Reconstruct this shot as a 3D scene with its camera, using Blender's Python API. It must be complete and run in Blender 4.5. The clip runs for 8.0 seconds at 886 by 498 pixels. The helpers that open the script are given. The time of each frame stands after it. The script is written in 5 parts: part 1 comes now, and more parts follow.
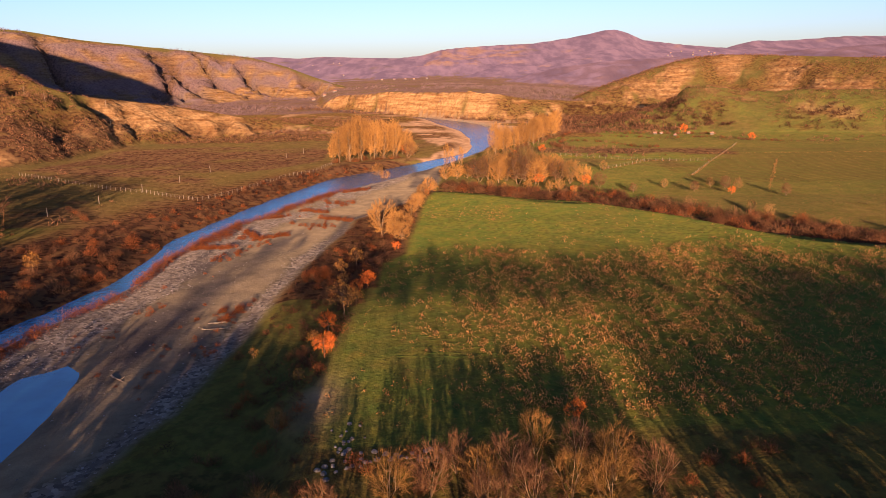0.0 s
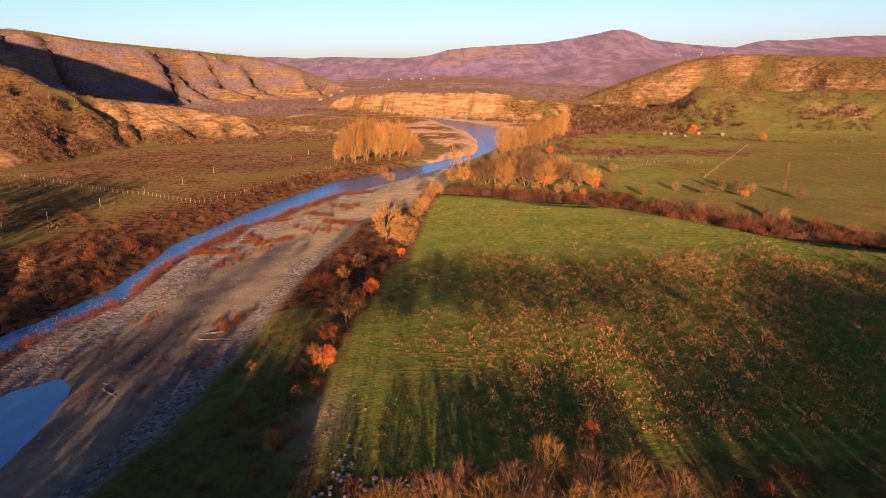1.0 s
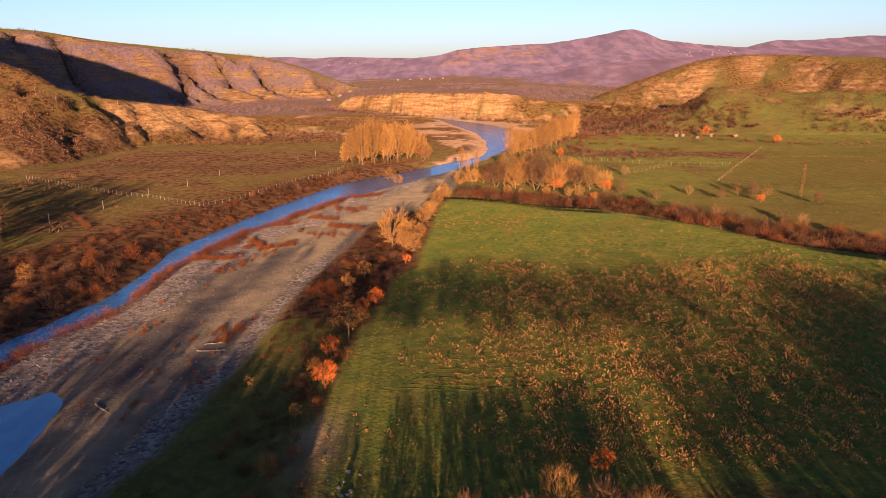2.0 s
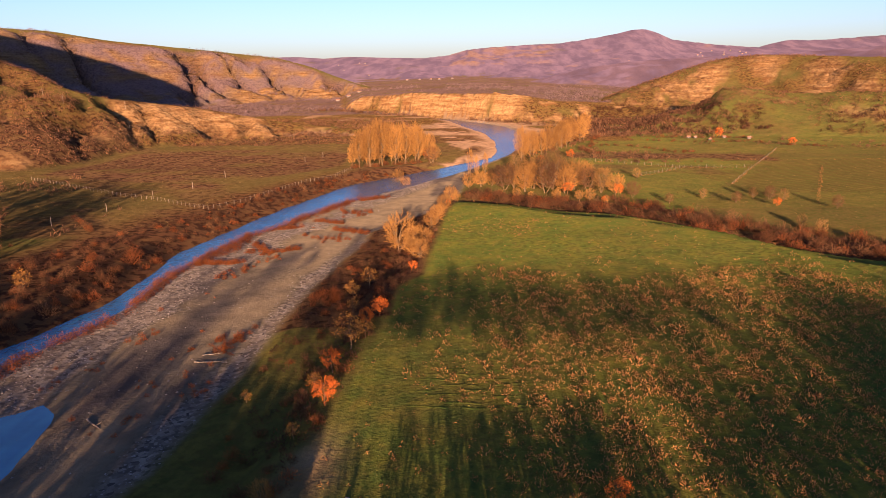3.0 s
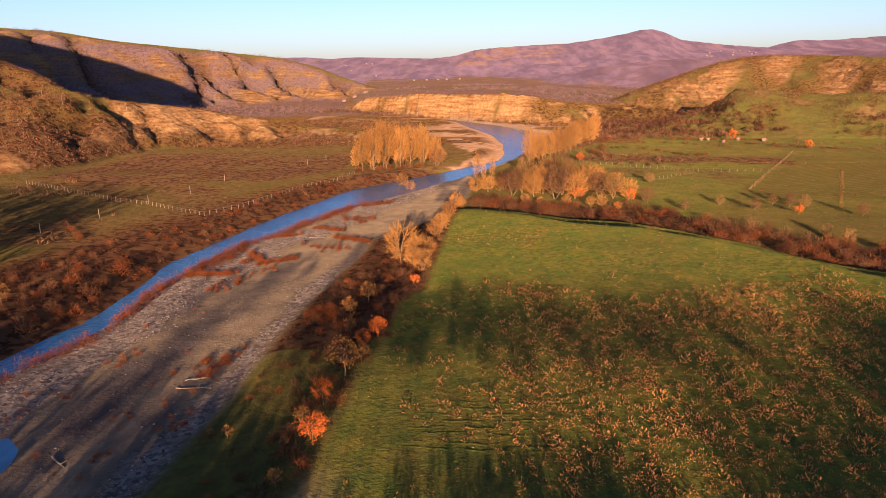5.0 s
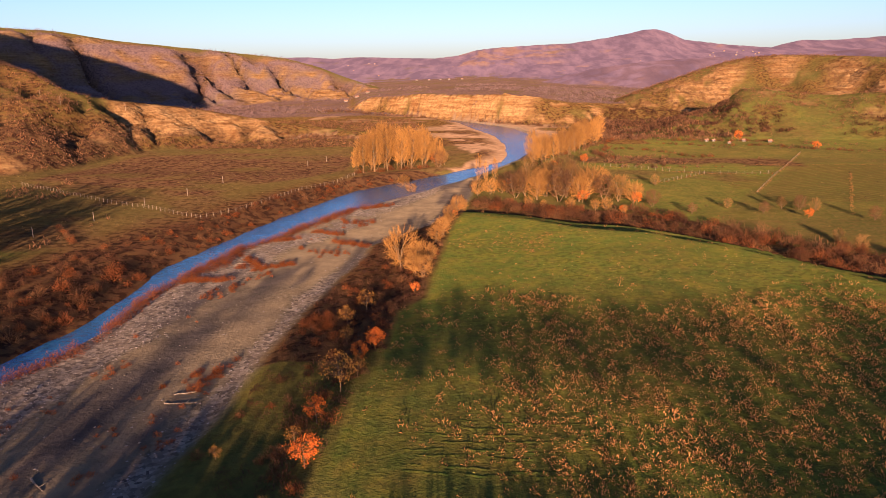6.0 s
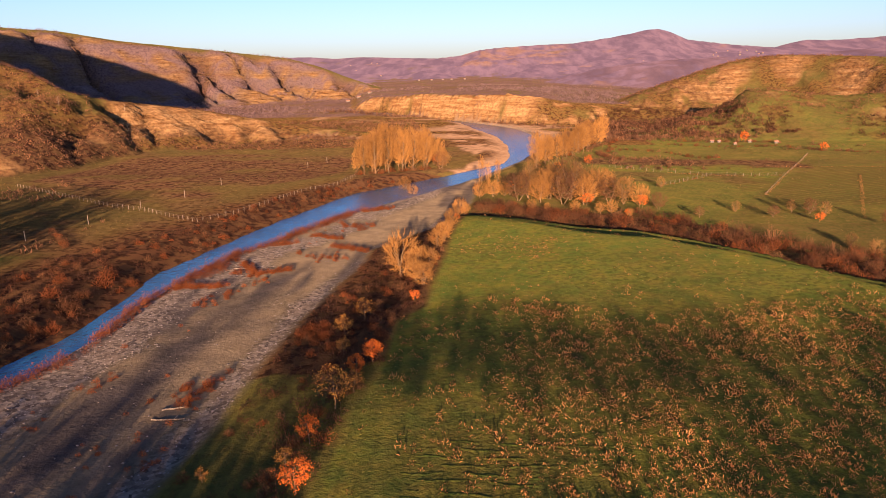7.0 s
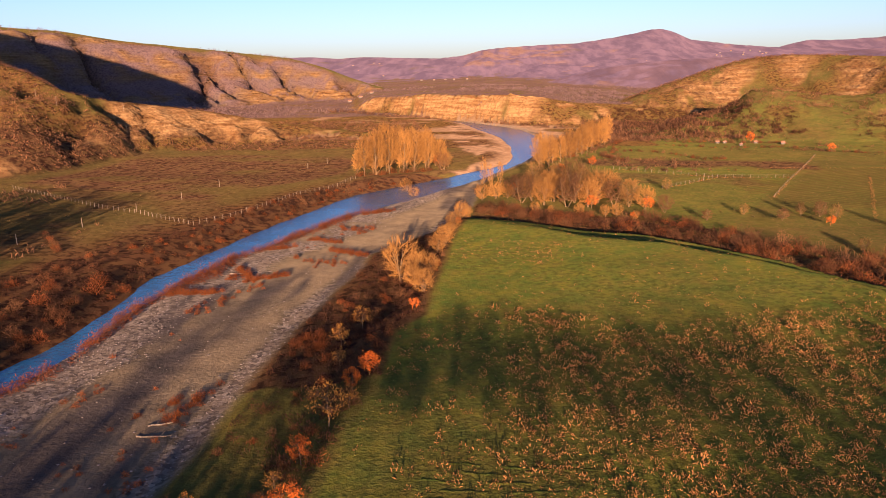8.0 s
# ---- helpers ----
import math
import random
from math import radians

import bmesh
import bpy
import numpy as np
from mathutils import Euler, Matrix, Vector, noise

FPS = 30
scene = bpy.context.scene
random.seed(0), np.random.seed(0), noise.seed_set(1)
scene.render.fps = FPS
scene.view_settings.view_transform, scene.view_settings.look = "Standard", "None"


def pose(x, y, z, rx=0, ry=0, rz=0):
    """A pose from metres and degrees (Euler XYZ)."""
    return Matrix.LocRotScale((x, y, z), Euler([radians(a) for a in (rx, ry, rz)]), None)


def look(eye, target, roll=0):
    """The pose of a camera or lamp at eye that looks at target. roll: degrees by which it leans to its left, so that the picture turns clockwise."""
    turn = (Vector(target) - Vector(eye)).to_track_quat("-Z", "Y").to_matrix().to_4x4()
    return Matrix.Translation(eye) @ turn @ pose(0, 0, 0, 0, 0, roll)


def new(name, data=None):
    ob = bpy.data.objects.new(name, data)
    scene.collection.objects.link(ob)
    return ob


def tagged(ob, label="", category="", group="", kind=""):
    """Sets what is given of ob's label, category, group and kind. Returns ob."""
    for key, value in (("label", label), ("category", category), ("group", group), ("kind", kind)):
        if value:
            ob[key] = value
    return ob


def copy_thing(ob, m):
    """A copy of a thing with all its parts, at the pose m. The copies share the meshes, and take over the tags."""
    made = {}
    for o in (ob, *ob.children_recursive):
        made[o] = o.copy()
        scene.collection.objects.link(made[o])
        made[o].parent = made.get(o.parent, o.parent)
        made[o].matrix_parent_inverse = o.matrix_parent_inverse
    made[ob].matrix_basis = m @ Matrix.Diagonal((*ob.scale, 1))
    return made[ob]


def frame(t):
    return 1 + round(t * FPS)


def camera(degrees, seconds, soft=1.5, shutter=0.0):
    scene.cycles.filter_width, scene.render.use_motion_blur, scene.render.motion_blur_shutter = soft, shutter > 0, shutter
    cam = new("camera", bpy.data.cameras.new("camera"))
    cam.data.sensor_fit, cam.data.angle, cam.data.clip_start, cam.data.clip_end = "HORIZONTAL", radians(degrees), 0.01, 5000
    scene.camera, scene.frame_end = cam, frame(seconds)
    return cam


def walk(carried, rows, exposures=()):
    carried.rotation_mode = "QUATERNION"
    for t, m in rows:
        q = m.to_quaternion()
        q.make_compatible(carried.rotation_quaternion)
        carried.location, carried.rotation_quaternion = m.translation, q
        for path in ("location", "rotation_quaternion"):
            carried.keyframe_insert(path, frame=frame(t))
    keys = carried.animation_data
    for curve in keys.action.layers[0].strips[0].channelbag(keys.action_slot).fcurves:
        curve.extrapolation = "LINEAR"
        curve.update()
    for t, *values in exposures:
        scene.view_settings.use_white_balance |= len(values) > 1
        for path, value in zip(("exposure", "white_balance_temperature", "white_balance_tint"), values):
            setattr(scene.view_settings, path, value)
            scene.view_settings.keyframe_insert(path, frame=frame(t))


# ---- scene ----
cam = camera(65.1, 8.0, soft=0.6)
PATH = [
    (0, (0.071, -0.714, 39.55), (0.049, 1.221, 39.042), -1.0),
    (0.5, (0.12, 1.619, 39.637), (0.088, 3.553, 39.129), -1.0),
    (1, (0.175, 3.952, 39.774), (0.134, 5.886, 39.266), -1.0),
    (1.5, (0.283, 6.323, 39.918), (0.23, 8.257, 39.41), -1.0),
    (3, (0.625, 13.253, 40.227), (0.533, 15.185, 39.72), -1.0),
    (3.5, (0.704, 15.568, 40.25), (0.601, 17.5, 39.742), -1.0),
    (4, (0.745, 17.927, 40.262), (0.635, 19.859, 39.755), -1.0),
    (4.5, (0.754, 20.296, 40.264), (0.643, 22.228, 39.758), -1.0),
    (6, (0.854, 27.24, 40.418), (0.735, 29.171, 39.912), -1.0),
    (6.5, (0.867, 29.59, 40.457), (0.743, 31.521, 39.951), -1.0),
    (7, (0.844, 31.959, 40.433), (0.718, 33.89, 39.927), -1.0),
    (7.5, (0.855, 34.268, 40.39), (0.726, 36.198, 39.884), -1.0),
    (8, (0.885, 36.582, 40.359), (0.752, 38.513, 39.853), -1.0),
]
EXPOSURE = 2.0
walk(cam, [(t, look(eye, target, roll)) for t, eye, target, roll in PATH], [(0, EXPOSURE, 5880, 15.5), (8, EXPOSURE, 5880, 15.5)])

# ---- light: a low sun from behind the drone, and the evening sky ----
SUN_UP, SUN_SIDE = radians(9.3), radians(2.5)
world = bpy.data.worlds.new("sky")
scene.world = world
world.use_nodes = True
wn, wl = world.node_tree.nodes, world.node_tree.links
sky = wn.new("ShaderNodeTexSky")
sky.sky_type, sky.sun_disc = "NISHITA", False
sky.sun_elevation, sky.sun_rotation = SUN_UP, math.pi - SUN_SIDE
sky.altitude, sky.air_density, sky.dust_density, sky.ozone_density = 200, 1.0, 0.7, 3.0
haze = wn.new("ShaderNodeMix")
haze.data_type, haze.blend_type = "RGBA", "MULTIPLY"
haze.inputs[0].default_value, haze.inputs[7].default_value = 1.0, (0.94, 0.86, 1.06, 1)
wl.new(sky.outputs[0], haze.inputs[6])
wl.new(haze.outputs[2], wn["Background"].inputs[0])
wn["Background"].inputs[1].default_value = 0.057
sun = new("sun", bpy.data.lights.new("sun", "SUN"))
sun.data.energy, sun.data.angle, sun.data.color = 4.6, radians(0.55), (1.0, 0.625, 0.36)
sun.matrix_world = look((math.sin(SUN_SIDE) * math.cos(SUN_UP), -math.cos(SUN_SIDE) * math.cos(SUN_UP), math.sin(SUN_UP)), (0, 0, 0))


# ---- materials ----
def material(name, rough=0.9):
    m = bpy.data.materials.new(name)
    m.use_nodes = True
    b = m.node_tree.nodes["Principled BSDF"]
    b.inputs["Roughness"].default_value = rough
    b.inputs["Specular IOR Level"].default_value = 0.15
    return m, m.node_tree.nodes, m.node_tree.links, b


def mix(n, l, fac, a, b):
    """A colour mix; each of fac, a, b is a socket or a value."""
    k = n.new("ShaderNodeMix")
    k.data_type = "RGBA"
    for i, v in ((0, fac), (6, a), (7, b)):
        if isinstance(v, bpy.types.NodeSocket):
            l.new(v, k.inputs[i])
        else:
            k.inputs[i].default_value = (*v, 1) if isinstance(v, tuple) else v
    return k.outputs[2]


def grain(n, l, scale, lo=0.35, hi=0.65, detail=4, coords=None, rough=0.6):
    """Noise at a scale per metre, spread to 0..1."""
    t = n.new("ShaderNodeTexNoise")
    t.inputs["Scale"].default_value, t.inputs["Detail"].default_value, t.inputs["Roughness"].default_value = scale, detail, rough
    if coords is None:
        coords = n.new("ShaderNodeNewGeometry").outputs["Position"]
    l.new(coords, t.inputs["Vector"])
    r = n.new("ShaderNodeMapRange")
    r.inputs[1].default_value, r.inputs[2].default_value = lo, hi
    l.new(t.outputs[0], r.inputs[0])
    return r.outputs[0]


def times(n, l, a, b):
    k = n.new("ShaderNodeMath")
    k.operation = "MULTIPLY"
    for i, v in ((0, a), (1, b)):
        if isinstance(v, bpy.types.NodeSocket):
            l.new(v, k.inputs[i])
        else:
            k.inputs[i].default_value = v
    return k.outputs[0]


def bump(n, l, b, height, strength, distance, before=None):
    k = n.new("ShaderNodeBump")
    k.inputs["Strength"].default_value, k.inputs["Distance"].default_value = strength, distance
    l.new(height, k.inputs["Height"])
    if before is not None:
        l.new(before, k.inputs["Normal"])
    l.new(k.outputs[0], b.inputs["Normal"])
    return k.outputs[0]


def squash_flat(n, l):
    k = n.new("ShaderNodeMapping")
    k.inputs["Scale"].default_value = (1.0, 1.0, 2.2)
    l.new(n.new("ShaderNodeNewGeometry").outputs["Position"], k.inputs["Vector"])
    return k.outputs[0]


def ground_material():
    m, n, l, b = material("valley ground", 1.0)
    b.inputs["Specular IOR Level"].default_value = 0.0
    b.inputs["Diffuse Roughness"].default_value = 0.8
    zone = {}
    for name in ("gravel", "sand", "plough", "rock", "scrub", "hazy_forest", "lush", "rows", "pale", "relief", "gully", "damp", "hazy_scrub"):
        a = n.new("ShaderNodeAttribute")
        a.attribute_name = name
        zone[name] = a.outputs["Fac"]
    squash = n.new("ShaderNodeMapping")
    squash.inputs["Scale"].default_value = (0.25, 0.25, 3.0)
    l.new(n.new("ShaderNodeNewGeometry").outputs["Position"], squash.inputs["Vector"])
    long_way = n.new("ShaderNodeMapping")
    long_way.inputs["Scale"].default_value = (1.0, 0.22, 1.0)
    l.new(n.new("ShaderNodeNewGeometry").outputs["Position"], long_way.inputs["Vector"])
    strata = grain(n, l, 0.16, 0.35, 0.65, 5, squash.outputs[0])
    fine, mid, wide = grain(n, l, 1.4), grain(n, l, 0.22), grain(n, l, 0.035)
    speck = grain(n, l, 4.0, 0.45, 0.7, 2)
    clump, tuft = grain(n, l, 0.42, 0.47, 0.58, 3), grain(n, l, 0.9, 0.46, 0.60, 2)
    c = mix(n, l, mid, (0.12, 0.098, 0.026), (0.185, 0.132, 0.045))
    c = mix(n, l, wide, c, mix(n, l, fine, (0.075, 0.078, 0.02), (0.15, 0.112, 0.042)))
    c = mix(n, l, times(n, l, clump, 0.45), c, (0.12, 0.075, 0.03))
    c = mix(n, l, zone["lush"], c, mix(n, l, mid, (0.10, 0.142, 0.031), (0.188, 0.176, 0.034)))
    c = mix(n, l, times(n, l, tuft, mix(n, l, wide, (0.25, 0.25, 0.25), (0.7, 0.7, 0.7))), c, (0.06, 0.075, 0.02))
    c = mix(n, l, times(n, l, times(n, l, clump, mid), 0.3), c, (0.17, 0.12, 0.045))
    c = mix(n, l, times(n, l, speck, 0.2), c, (0.20, 0.145, 0.06))
    wave = n.new("ShaderNodeTexWave")
    wave.inputs["Scale"].default_value, wave.inputs["Distortion"].default_value, wave.inputs["Detail Scale"].default_value = 0.12, 3.5, 0.4
    turn = n.new("ShaderNodeMapping")
    turn.inputs["Rotation"].default_value = (0, 0, radians(62))
    l.new(n.new("ShaderNodeNewGeometry").outputs["Position"], turn.inputs["Vector"])
    l.new(turn.outputs[0], wave.inputs["Vector"])
    c = mix(n, l, times(n, l, zone["rows"], times(n, l, wave.outputs["Fac"], 0.55)), c, (0.10, 0.065, 0.025))
    c = mix(n, l, zone["scrub"], c, mix(n, l, clump, mix(n, l, mid, (0.19, 0.10, 0.04), (0.15, 0.105, 0.035)), mix(n, l, tuft, (0.045, 0.024, 0.014), (0.11, 0.05, 0.025))))
    # Purple-brown woods, with the lilac of distant haze mixed into their colour
    c = mix(n, l, zone["hazy_forest"], c, mix(n, l, grain(n, l, 0.02, 0.40, 0.62, 10, long_way.outputs[0]), (0.12, 0.089, 0.13), (0.19, 0.135, 0.18)))
    # Paler mauve on the far scarp: haze put into the scrub's colour
    c = mix(n, l, zone["hazy_scrub"], c, mix(n, l, clump, (0.25, 0.172, 0.18), (0.165, 0.115, 0.125)))
    # Ploughed and bare earth; on the banks it also imitates thicket shade
    c = mix(n, l, zone["plough"], c, mix(n, l, clump, mix(n, l, mid, (0.125, 0.062, 0.038), (0.16, 0.095, 0.045)), (0.055, 0.027, 0.019)))
    c = mix(n, l, zone["rock"], c, mix(n, l, strata, (0.24, 0.12, 0.05), (0.48, 0.30, 0.14)))
    c = mix(n, l, times(n, l, zone["rock"], times(n, l, clump, 0.45)), c, (0.13, 0.06, 0.03))
    c = mix(n, l, zone["sand"], c, mix(n, l, mid, (0.22, 0.165, 0.105), (0.33, 0.25, 0.155)))
    c = mix(n, l, zone["pale"], c, mix(n, l, mid, (0.26, 0.16, 0.095), (0.40, 0.26, 0.16)))
    v = n.new("ShaderNodeTexVoronoi")
    v.inputs["Scale"].default_value = 1.6
    l.new(n.new("ShaderNodeNewGeometry").outputs["Position"], v.inputs["Vector"])
    pebble = n.new("ShaderNodeSeparateColor")
    l.new(v.outputs["Color"], pebble.inputs[0])
    stones = mix(n, l, pebble.outputs[0], (0.08, 0.065, 0.055), (0.38, 0.31, 0.24))
    c = mix(n, l, zone["gravel"], c, mix(n, l, times(n, l, mid, 0.7), stones, (0.16, 0.12, 0.09)))
    c = mix(n, l, zone["damp"], c, mix(n, l, mid, (0.05, 0.045, 0.045), (0.095, 0.08, 0.074)))
    # Dark scrub, darkened for painted shade in gullies and under bushes
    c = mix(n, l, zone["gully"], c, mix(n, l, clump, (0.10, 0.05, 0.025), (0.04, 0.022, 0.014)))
    damp = n.new("ShaderNodeHueSaturation")
    damp.inputs["Saturation"].default_value, damp.inputs["Value"].default_value = 1.05, 0.58
    l.new(c, damp.inputs["Color"])
    l.new(damp.outputs[0], b.inputs["Base Color"])
    first = bump(n, l, b, fine, 0.5, 0.12)
    second = bump(n, l, b, speck, 0.4, 0.06, first)
    crags = times(n, l, zone["relief"], grain(n, l, 0.07, 0.3, 0.7, 6, squash_flat(n, l)))
    bump(n, l, b, crags, 1.0, 3.5, second)
    return m


def bark_material(name, dark, light, scale=3.0, strewn=False, thin=False):
    """Bark or sprigs, varied from thing to thing; thin sprigs let part of the light through."""
    m, n, l, b = material(name, 0.9)
    if strewn:
        r = n.new("ShaderNodeAttribute")
        r.attribute_name = "tone"
        r = r.outputs["Fac"]
    else:
        r = n.new("ShaderNodeObjectInfo").outputs["Random"]
    c = mix(n, l, grain(n, l, scale), dark, light)
    k = n.new("ShaderNodeHueSaturation")
    l.new(c, k.inputs["Color"])
    v = n.new("ShaderNodeMapRange")
    v.inputs[3].default_value, v.inputs[4].default_value = 0.75, 1.25
    l.new(r, v.inputs[0])
    l.new(v.outputs[0], k.inputs["Value"])
    l.new(k.outputs[0], b.inputs["Base Color"])
    if thin:
        t, both = n.new("ShaderNodeBsdfTranslucent"), n.new("ShaderNodeMixShader")
        both.inputs[0].default_value = 0.3
        l.new(k.outputs[0], t.inputs["Color"])
        l.new(b.outputs[0], both.inputs[1])
        l.new(t.outputs[0], both.inputs[2])
        l.new(both.outputs[0], n["Material Output"].inputs["Surface"])
    return m


def water_material(name, coarse, fine, gloss):
    m, n, l, b = material(name, gloss)
    b.inputs["Specular IOR Level"].default_value = 0.5
    b.inputs["IOR"].default_value = 1.5
    l.new(mix(n, l, grain(n, l, 0.08), (0.010, 0.06, 0.11), (0.02, 0.105, 0.18)), b.inputs["Base Color"])
    first = bump(n, l, b, grain(n, l, 0.6, 0.3, 0.7), coarse, 0.2)
    bump(n, l, b, grain(n, l, 3.0, 0.3, 0.7), fine, 0.04, first)
    return m


GROUND, WATER, POOL = ground_material(), water_material("river water", 0.35, 0.25, 0.22), water_material("still pool water", 0.03, 0.03, 0.06)
TWIG_GOLD = bark_material("golden bare twigs", (0.23, 0.10, 0.022), (0.38, 0.19, 0.045))
TWIG_BROWN = bark_material("brown bare twigs", (0.085, 0.038, 0.016), (0.17, 0.08, 0.03))
TWIG_RED = bark_material("red willow twigs", (0.125, 0.034, 0.011), (0.27, 0.085, 0.02), thin=True)
TWIG_OLIVE = bark_material("dull olive scrub", (0.14, 0.075, 0.022), (0.28, 0.15, 0.042))
TWIG_DARK = bark_material("dark red brown twigs", (0.06, 0.026, 0.012), (0.17, 0.068, 0.024), thin=True)
TWIG_NEAR = bark_material("golden brown bare twigs", (0.12, 0.058, 0.013), (0.24, 0.118, 0.025))
BARK = bark_material("pale grey bark", (0.10, 0.064, 0.034), (0.22, 0.14, 0.068))
LEAF_RED = bark_material("red autumn leaves", (0.48, 0.085, 0.012), (0.80, 0.22, 0.022), thin=True)
LEAF_GOLD = bark_material("golden autumn leaves", (0.36, 0.15, 0.022), (0.60, 0.29, 0.045), thin=True)
STONE = bark_material("river stones", (0.06, 0.052, 0.045), (0.16, 0.135, 0.115))
STUFF_RED = bark_material("red willow scrub", (0.10, 0.028, 0.011), (0.24, 0.073, 0.02), 3.0, True, thin=True)
STUFF_BROWN = bark_material("brown scrub", (0.085, 0.042, 0.022), (0.22, 0.105, 0.045), 0.3, True, thin=True)
# Dark twigs, darkened further to stand for shade among bushes and in the ravine
STUFF_DARK_SHADED = bark_material("dark thicket with shade in its colour", (0.032, 0.015, 0.009), (0.10, 0.04, 0.016), 0.5, True, thin=True)
# Purple-brown twigs, lifted to carry the haze of distance
STUFF_HAZY = bark_material("hazy distant woodland", (0.12, 0.075, 0.072), (0.19, 0.12, 0.105), 0.1, True, thin=True)
STUFF_DRY = bark_material("dry weeds", (0.12, 0.062, 0.023), (0.42, 0.19, 0.052), 2.0, True, thin=True)
STUFF_TUSSOCK = bark_material("withered tussocks", (0.035, 0.028, 0.012), (0.17, 0.105, 0.032), 0.4, True, thin=True)
STUFF_GRASS = bark_material("field grass", (0.05, 0.065, 0.015), (0.22, 0.19, 0.035), 1.0, True)
STUFF_STONE = bark_material("loose stones", (0.08, 0.064, 0.055), (0.24, 0.195, 0.165), 2.0, True)
WOOD = bark_material("weathered grey wood", (0.13, 0.095, 0.065), (0.27, 0.21, 0.15))


# ---- the lie of the land ----
def chance(ix, iy, seed):
    h = np.sin(ix * 127.1 + iy * 311.7 + seed * 74.7) * 43758.5453
    return h - np.floor(h)


def rough(x, y, size, seed=0, octaves=4):
    """Fractal value noise, about -1 to 1."""
    total, gain = np.zeros_like(x, dtype=float), 1.0
    for k in range(octaves):
        u, v = x / size, y / size
        ix, iy = np.floor(u), np.floor(v)
        fx, fy = u - ix, v - iy
        fx, fy = fx * fx * (3 - 2 * fx), fy * fy * (3 - 2 * fy)
        s = seed + 17 * k
        low = chance(ix, iy, s) * (1 - fx) + chance(ix + 1, iy, s) * fx
        top = chance(ix, iy + 1, s) * (1 - fx) + chance(ix + 1, iy + 1, s) * fx
        total += gain * (2 * (low * (1 - fy) + top * fy) - 1)
        size, gain = size / 2.1, gain * 0.5
    return total / 1.6


def step(a, b, v):
    t = np.clip((v - a) / (b - a), 0, 1)
    return t * t * (3 - 2 * t)


def line(v, nodes):
    xs, ys = zip(*nodes)
    return np.interp(v, xs, ys)


# The courses, each as x for a given y
BANK_W = [(-400, -120), (60, -88), (100, -83), (121, -80.5), (136, -76.5), (150, -74), (166, -75), (185, -76.5), (207, -72), (227, -68), (246, -63), (264, -58), (290, -50), (308, -36), (330, -19), (351, -5), (374, 10), (400, 13), (450, 13.4), (503, 8), (561, -6), (627, -22), (700, -60), (800, -140)]
BANK_E = [(-400, -112), (60, -80), (100, -77), (115, -75.5), (130, -71), (144, -69), (161, -71), (171, -68.5), (200, -64), (216, -57), (235, -51), (253, -44), (276, -30), (303, -15), (322, -4), (350, 6), (371, 15), (418, 27), (462, 32), (519, 31), (562, 24), (597, 8), (628, -11), (700, -50), (800, -130)]
GRAVEL_E = [(-400, -60), (0, -46), (64, -40.5), (85, -37), (107, -35), (132, -34.5), (152, -33.5), (177, -30), (200, -28), (225, -14), (245, -8), (270, -4), (300, -3), (325, 3), (350, 11), (371, 20), (418, 33), (462, 38), (519, 37), (562, 30), (597, 14), (628, -5), (700, -43), (800, -123)]
FIELD_W = [(-400, -20), (65, -13), (80, -18), (90, -17), (108, -16), (125, -14), (141, -14.5), (148, -10), (170, -9.5), (186, -8.5), (211, -6.5), (238, -3), (260, 0)]
FIELD_FAR = [(-20, 237), (-3, 234), (10, 227), (25, 214), (40, 207), (52, 195), (62, 182), (70, 169), (78, 160), (90, 150), (120, 130), (200, 100), (400, 60)]
EYE_X, EYE_Y, EYE_Z = 0.7, 15.6, 40.2
# Hills by compass angle from the valley's viewpoint: angle, foot, crest, crest height
HILL_W = [(-120, 500, 900, 60), (-70, 520, 900, 170), (-52, 450, 800, 166), (-45, 400, 700, 136), (-41, 385, 640, 114), (-38, 370, 590, 90), (-36, 362, 545, 66), (-34.4, 357, 520, 48.3), (-32.5, 366, 495, 42.3), (-31.4, 375, 480, 36), (-30.3, 385, 470, 30.8), (-28.2, 410, 480, 26), (-25, 440, 500, 21), (-22, 462, 520, 16.2), (-15.7, 450, 520, 4), (-11, 470, 520, -3), (-8, 480, 520, -4)]
ESCARP = [(-120, 1000, 1500, 90), (-45, 860, 1180, 108), (-34.1, 820, 1150, 102.5), (-30.8, 850, 1160, 98.5), (-27.3, 880, 1180, 86.5), (-23.5, 900, 1220, 79.3), (-19.5, 940, 1250, 70.6), (-15.4, 1040, 1270, 60), (-13, 1070, 1260, 45), (-11.1, 1080, 1240, 28.3), (-8.9, 1090, 1200, 12), (-7, 1100, 1190, -2)]
CLIFF = [(-11, 800, 830, -4), (-9, 770, 800, 10), (-4.8, 672, 702, 15.7), (1.5, 590, 622, 17.3), (4, 570, 625, 15), (6.9, 551, 640, 9.5), (9.6, 570, 660, 7.3), (11, 560, 680, 6), (20, 600, 700, 0)]
HILL_E = [(7, 540, 640, -4), (9.6, 530, 690, 5), (11.5, 560, 705, 14), (13.3, 590, 712, 22), (15.4, 610, 730, 31), (17.9, 620, 750, 41), (19.3, 622, 770, 44.6), (21.5, 610, 770, 46.6), (24.8, 595, 760, 45), (28.8, 580, 720, 42.6), (34, 570, 690, 40), (50, 560, 760, 42), (90, 640, 900, 40)]
SPUR_E = [(11.5, 470, 505, -4), (12.9, 468, 515, -2), (14.1, 466, 525, 2), (16, 464, 538, 6.5), (17.2, 462, 545, 9.5), (18.1, 462, 550, 15), (19, 462, 552, 22), (20.2, 462, 552, 23.5), (22, 462, 552, 20.5), (24.8, 466, 548, 18.8), (27, 470, 545, 20.4), (34, 470, 540, 21), (50, 480, 560, 24), (90, 560, 660, 20)]
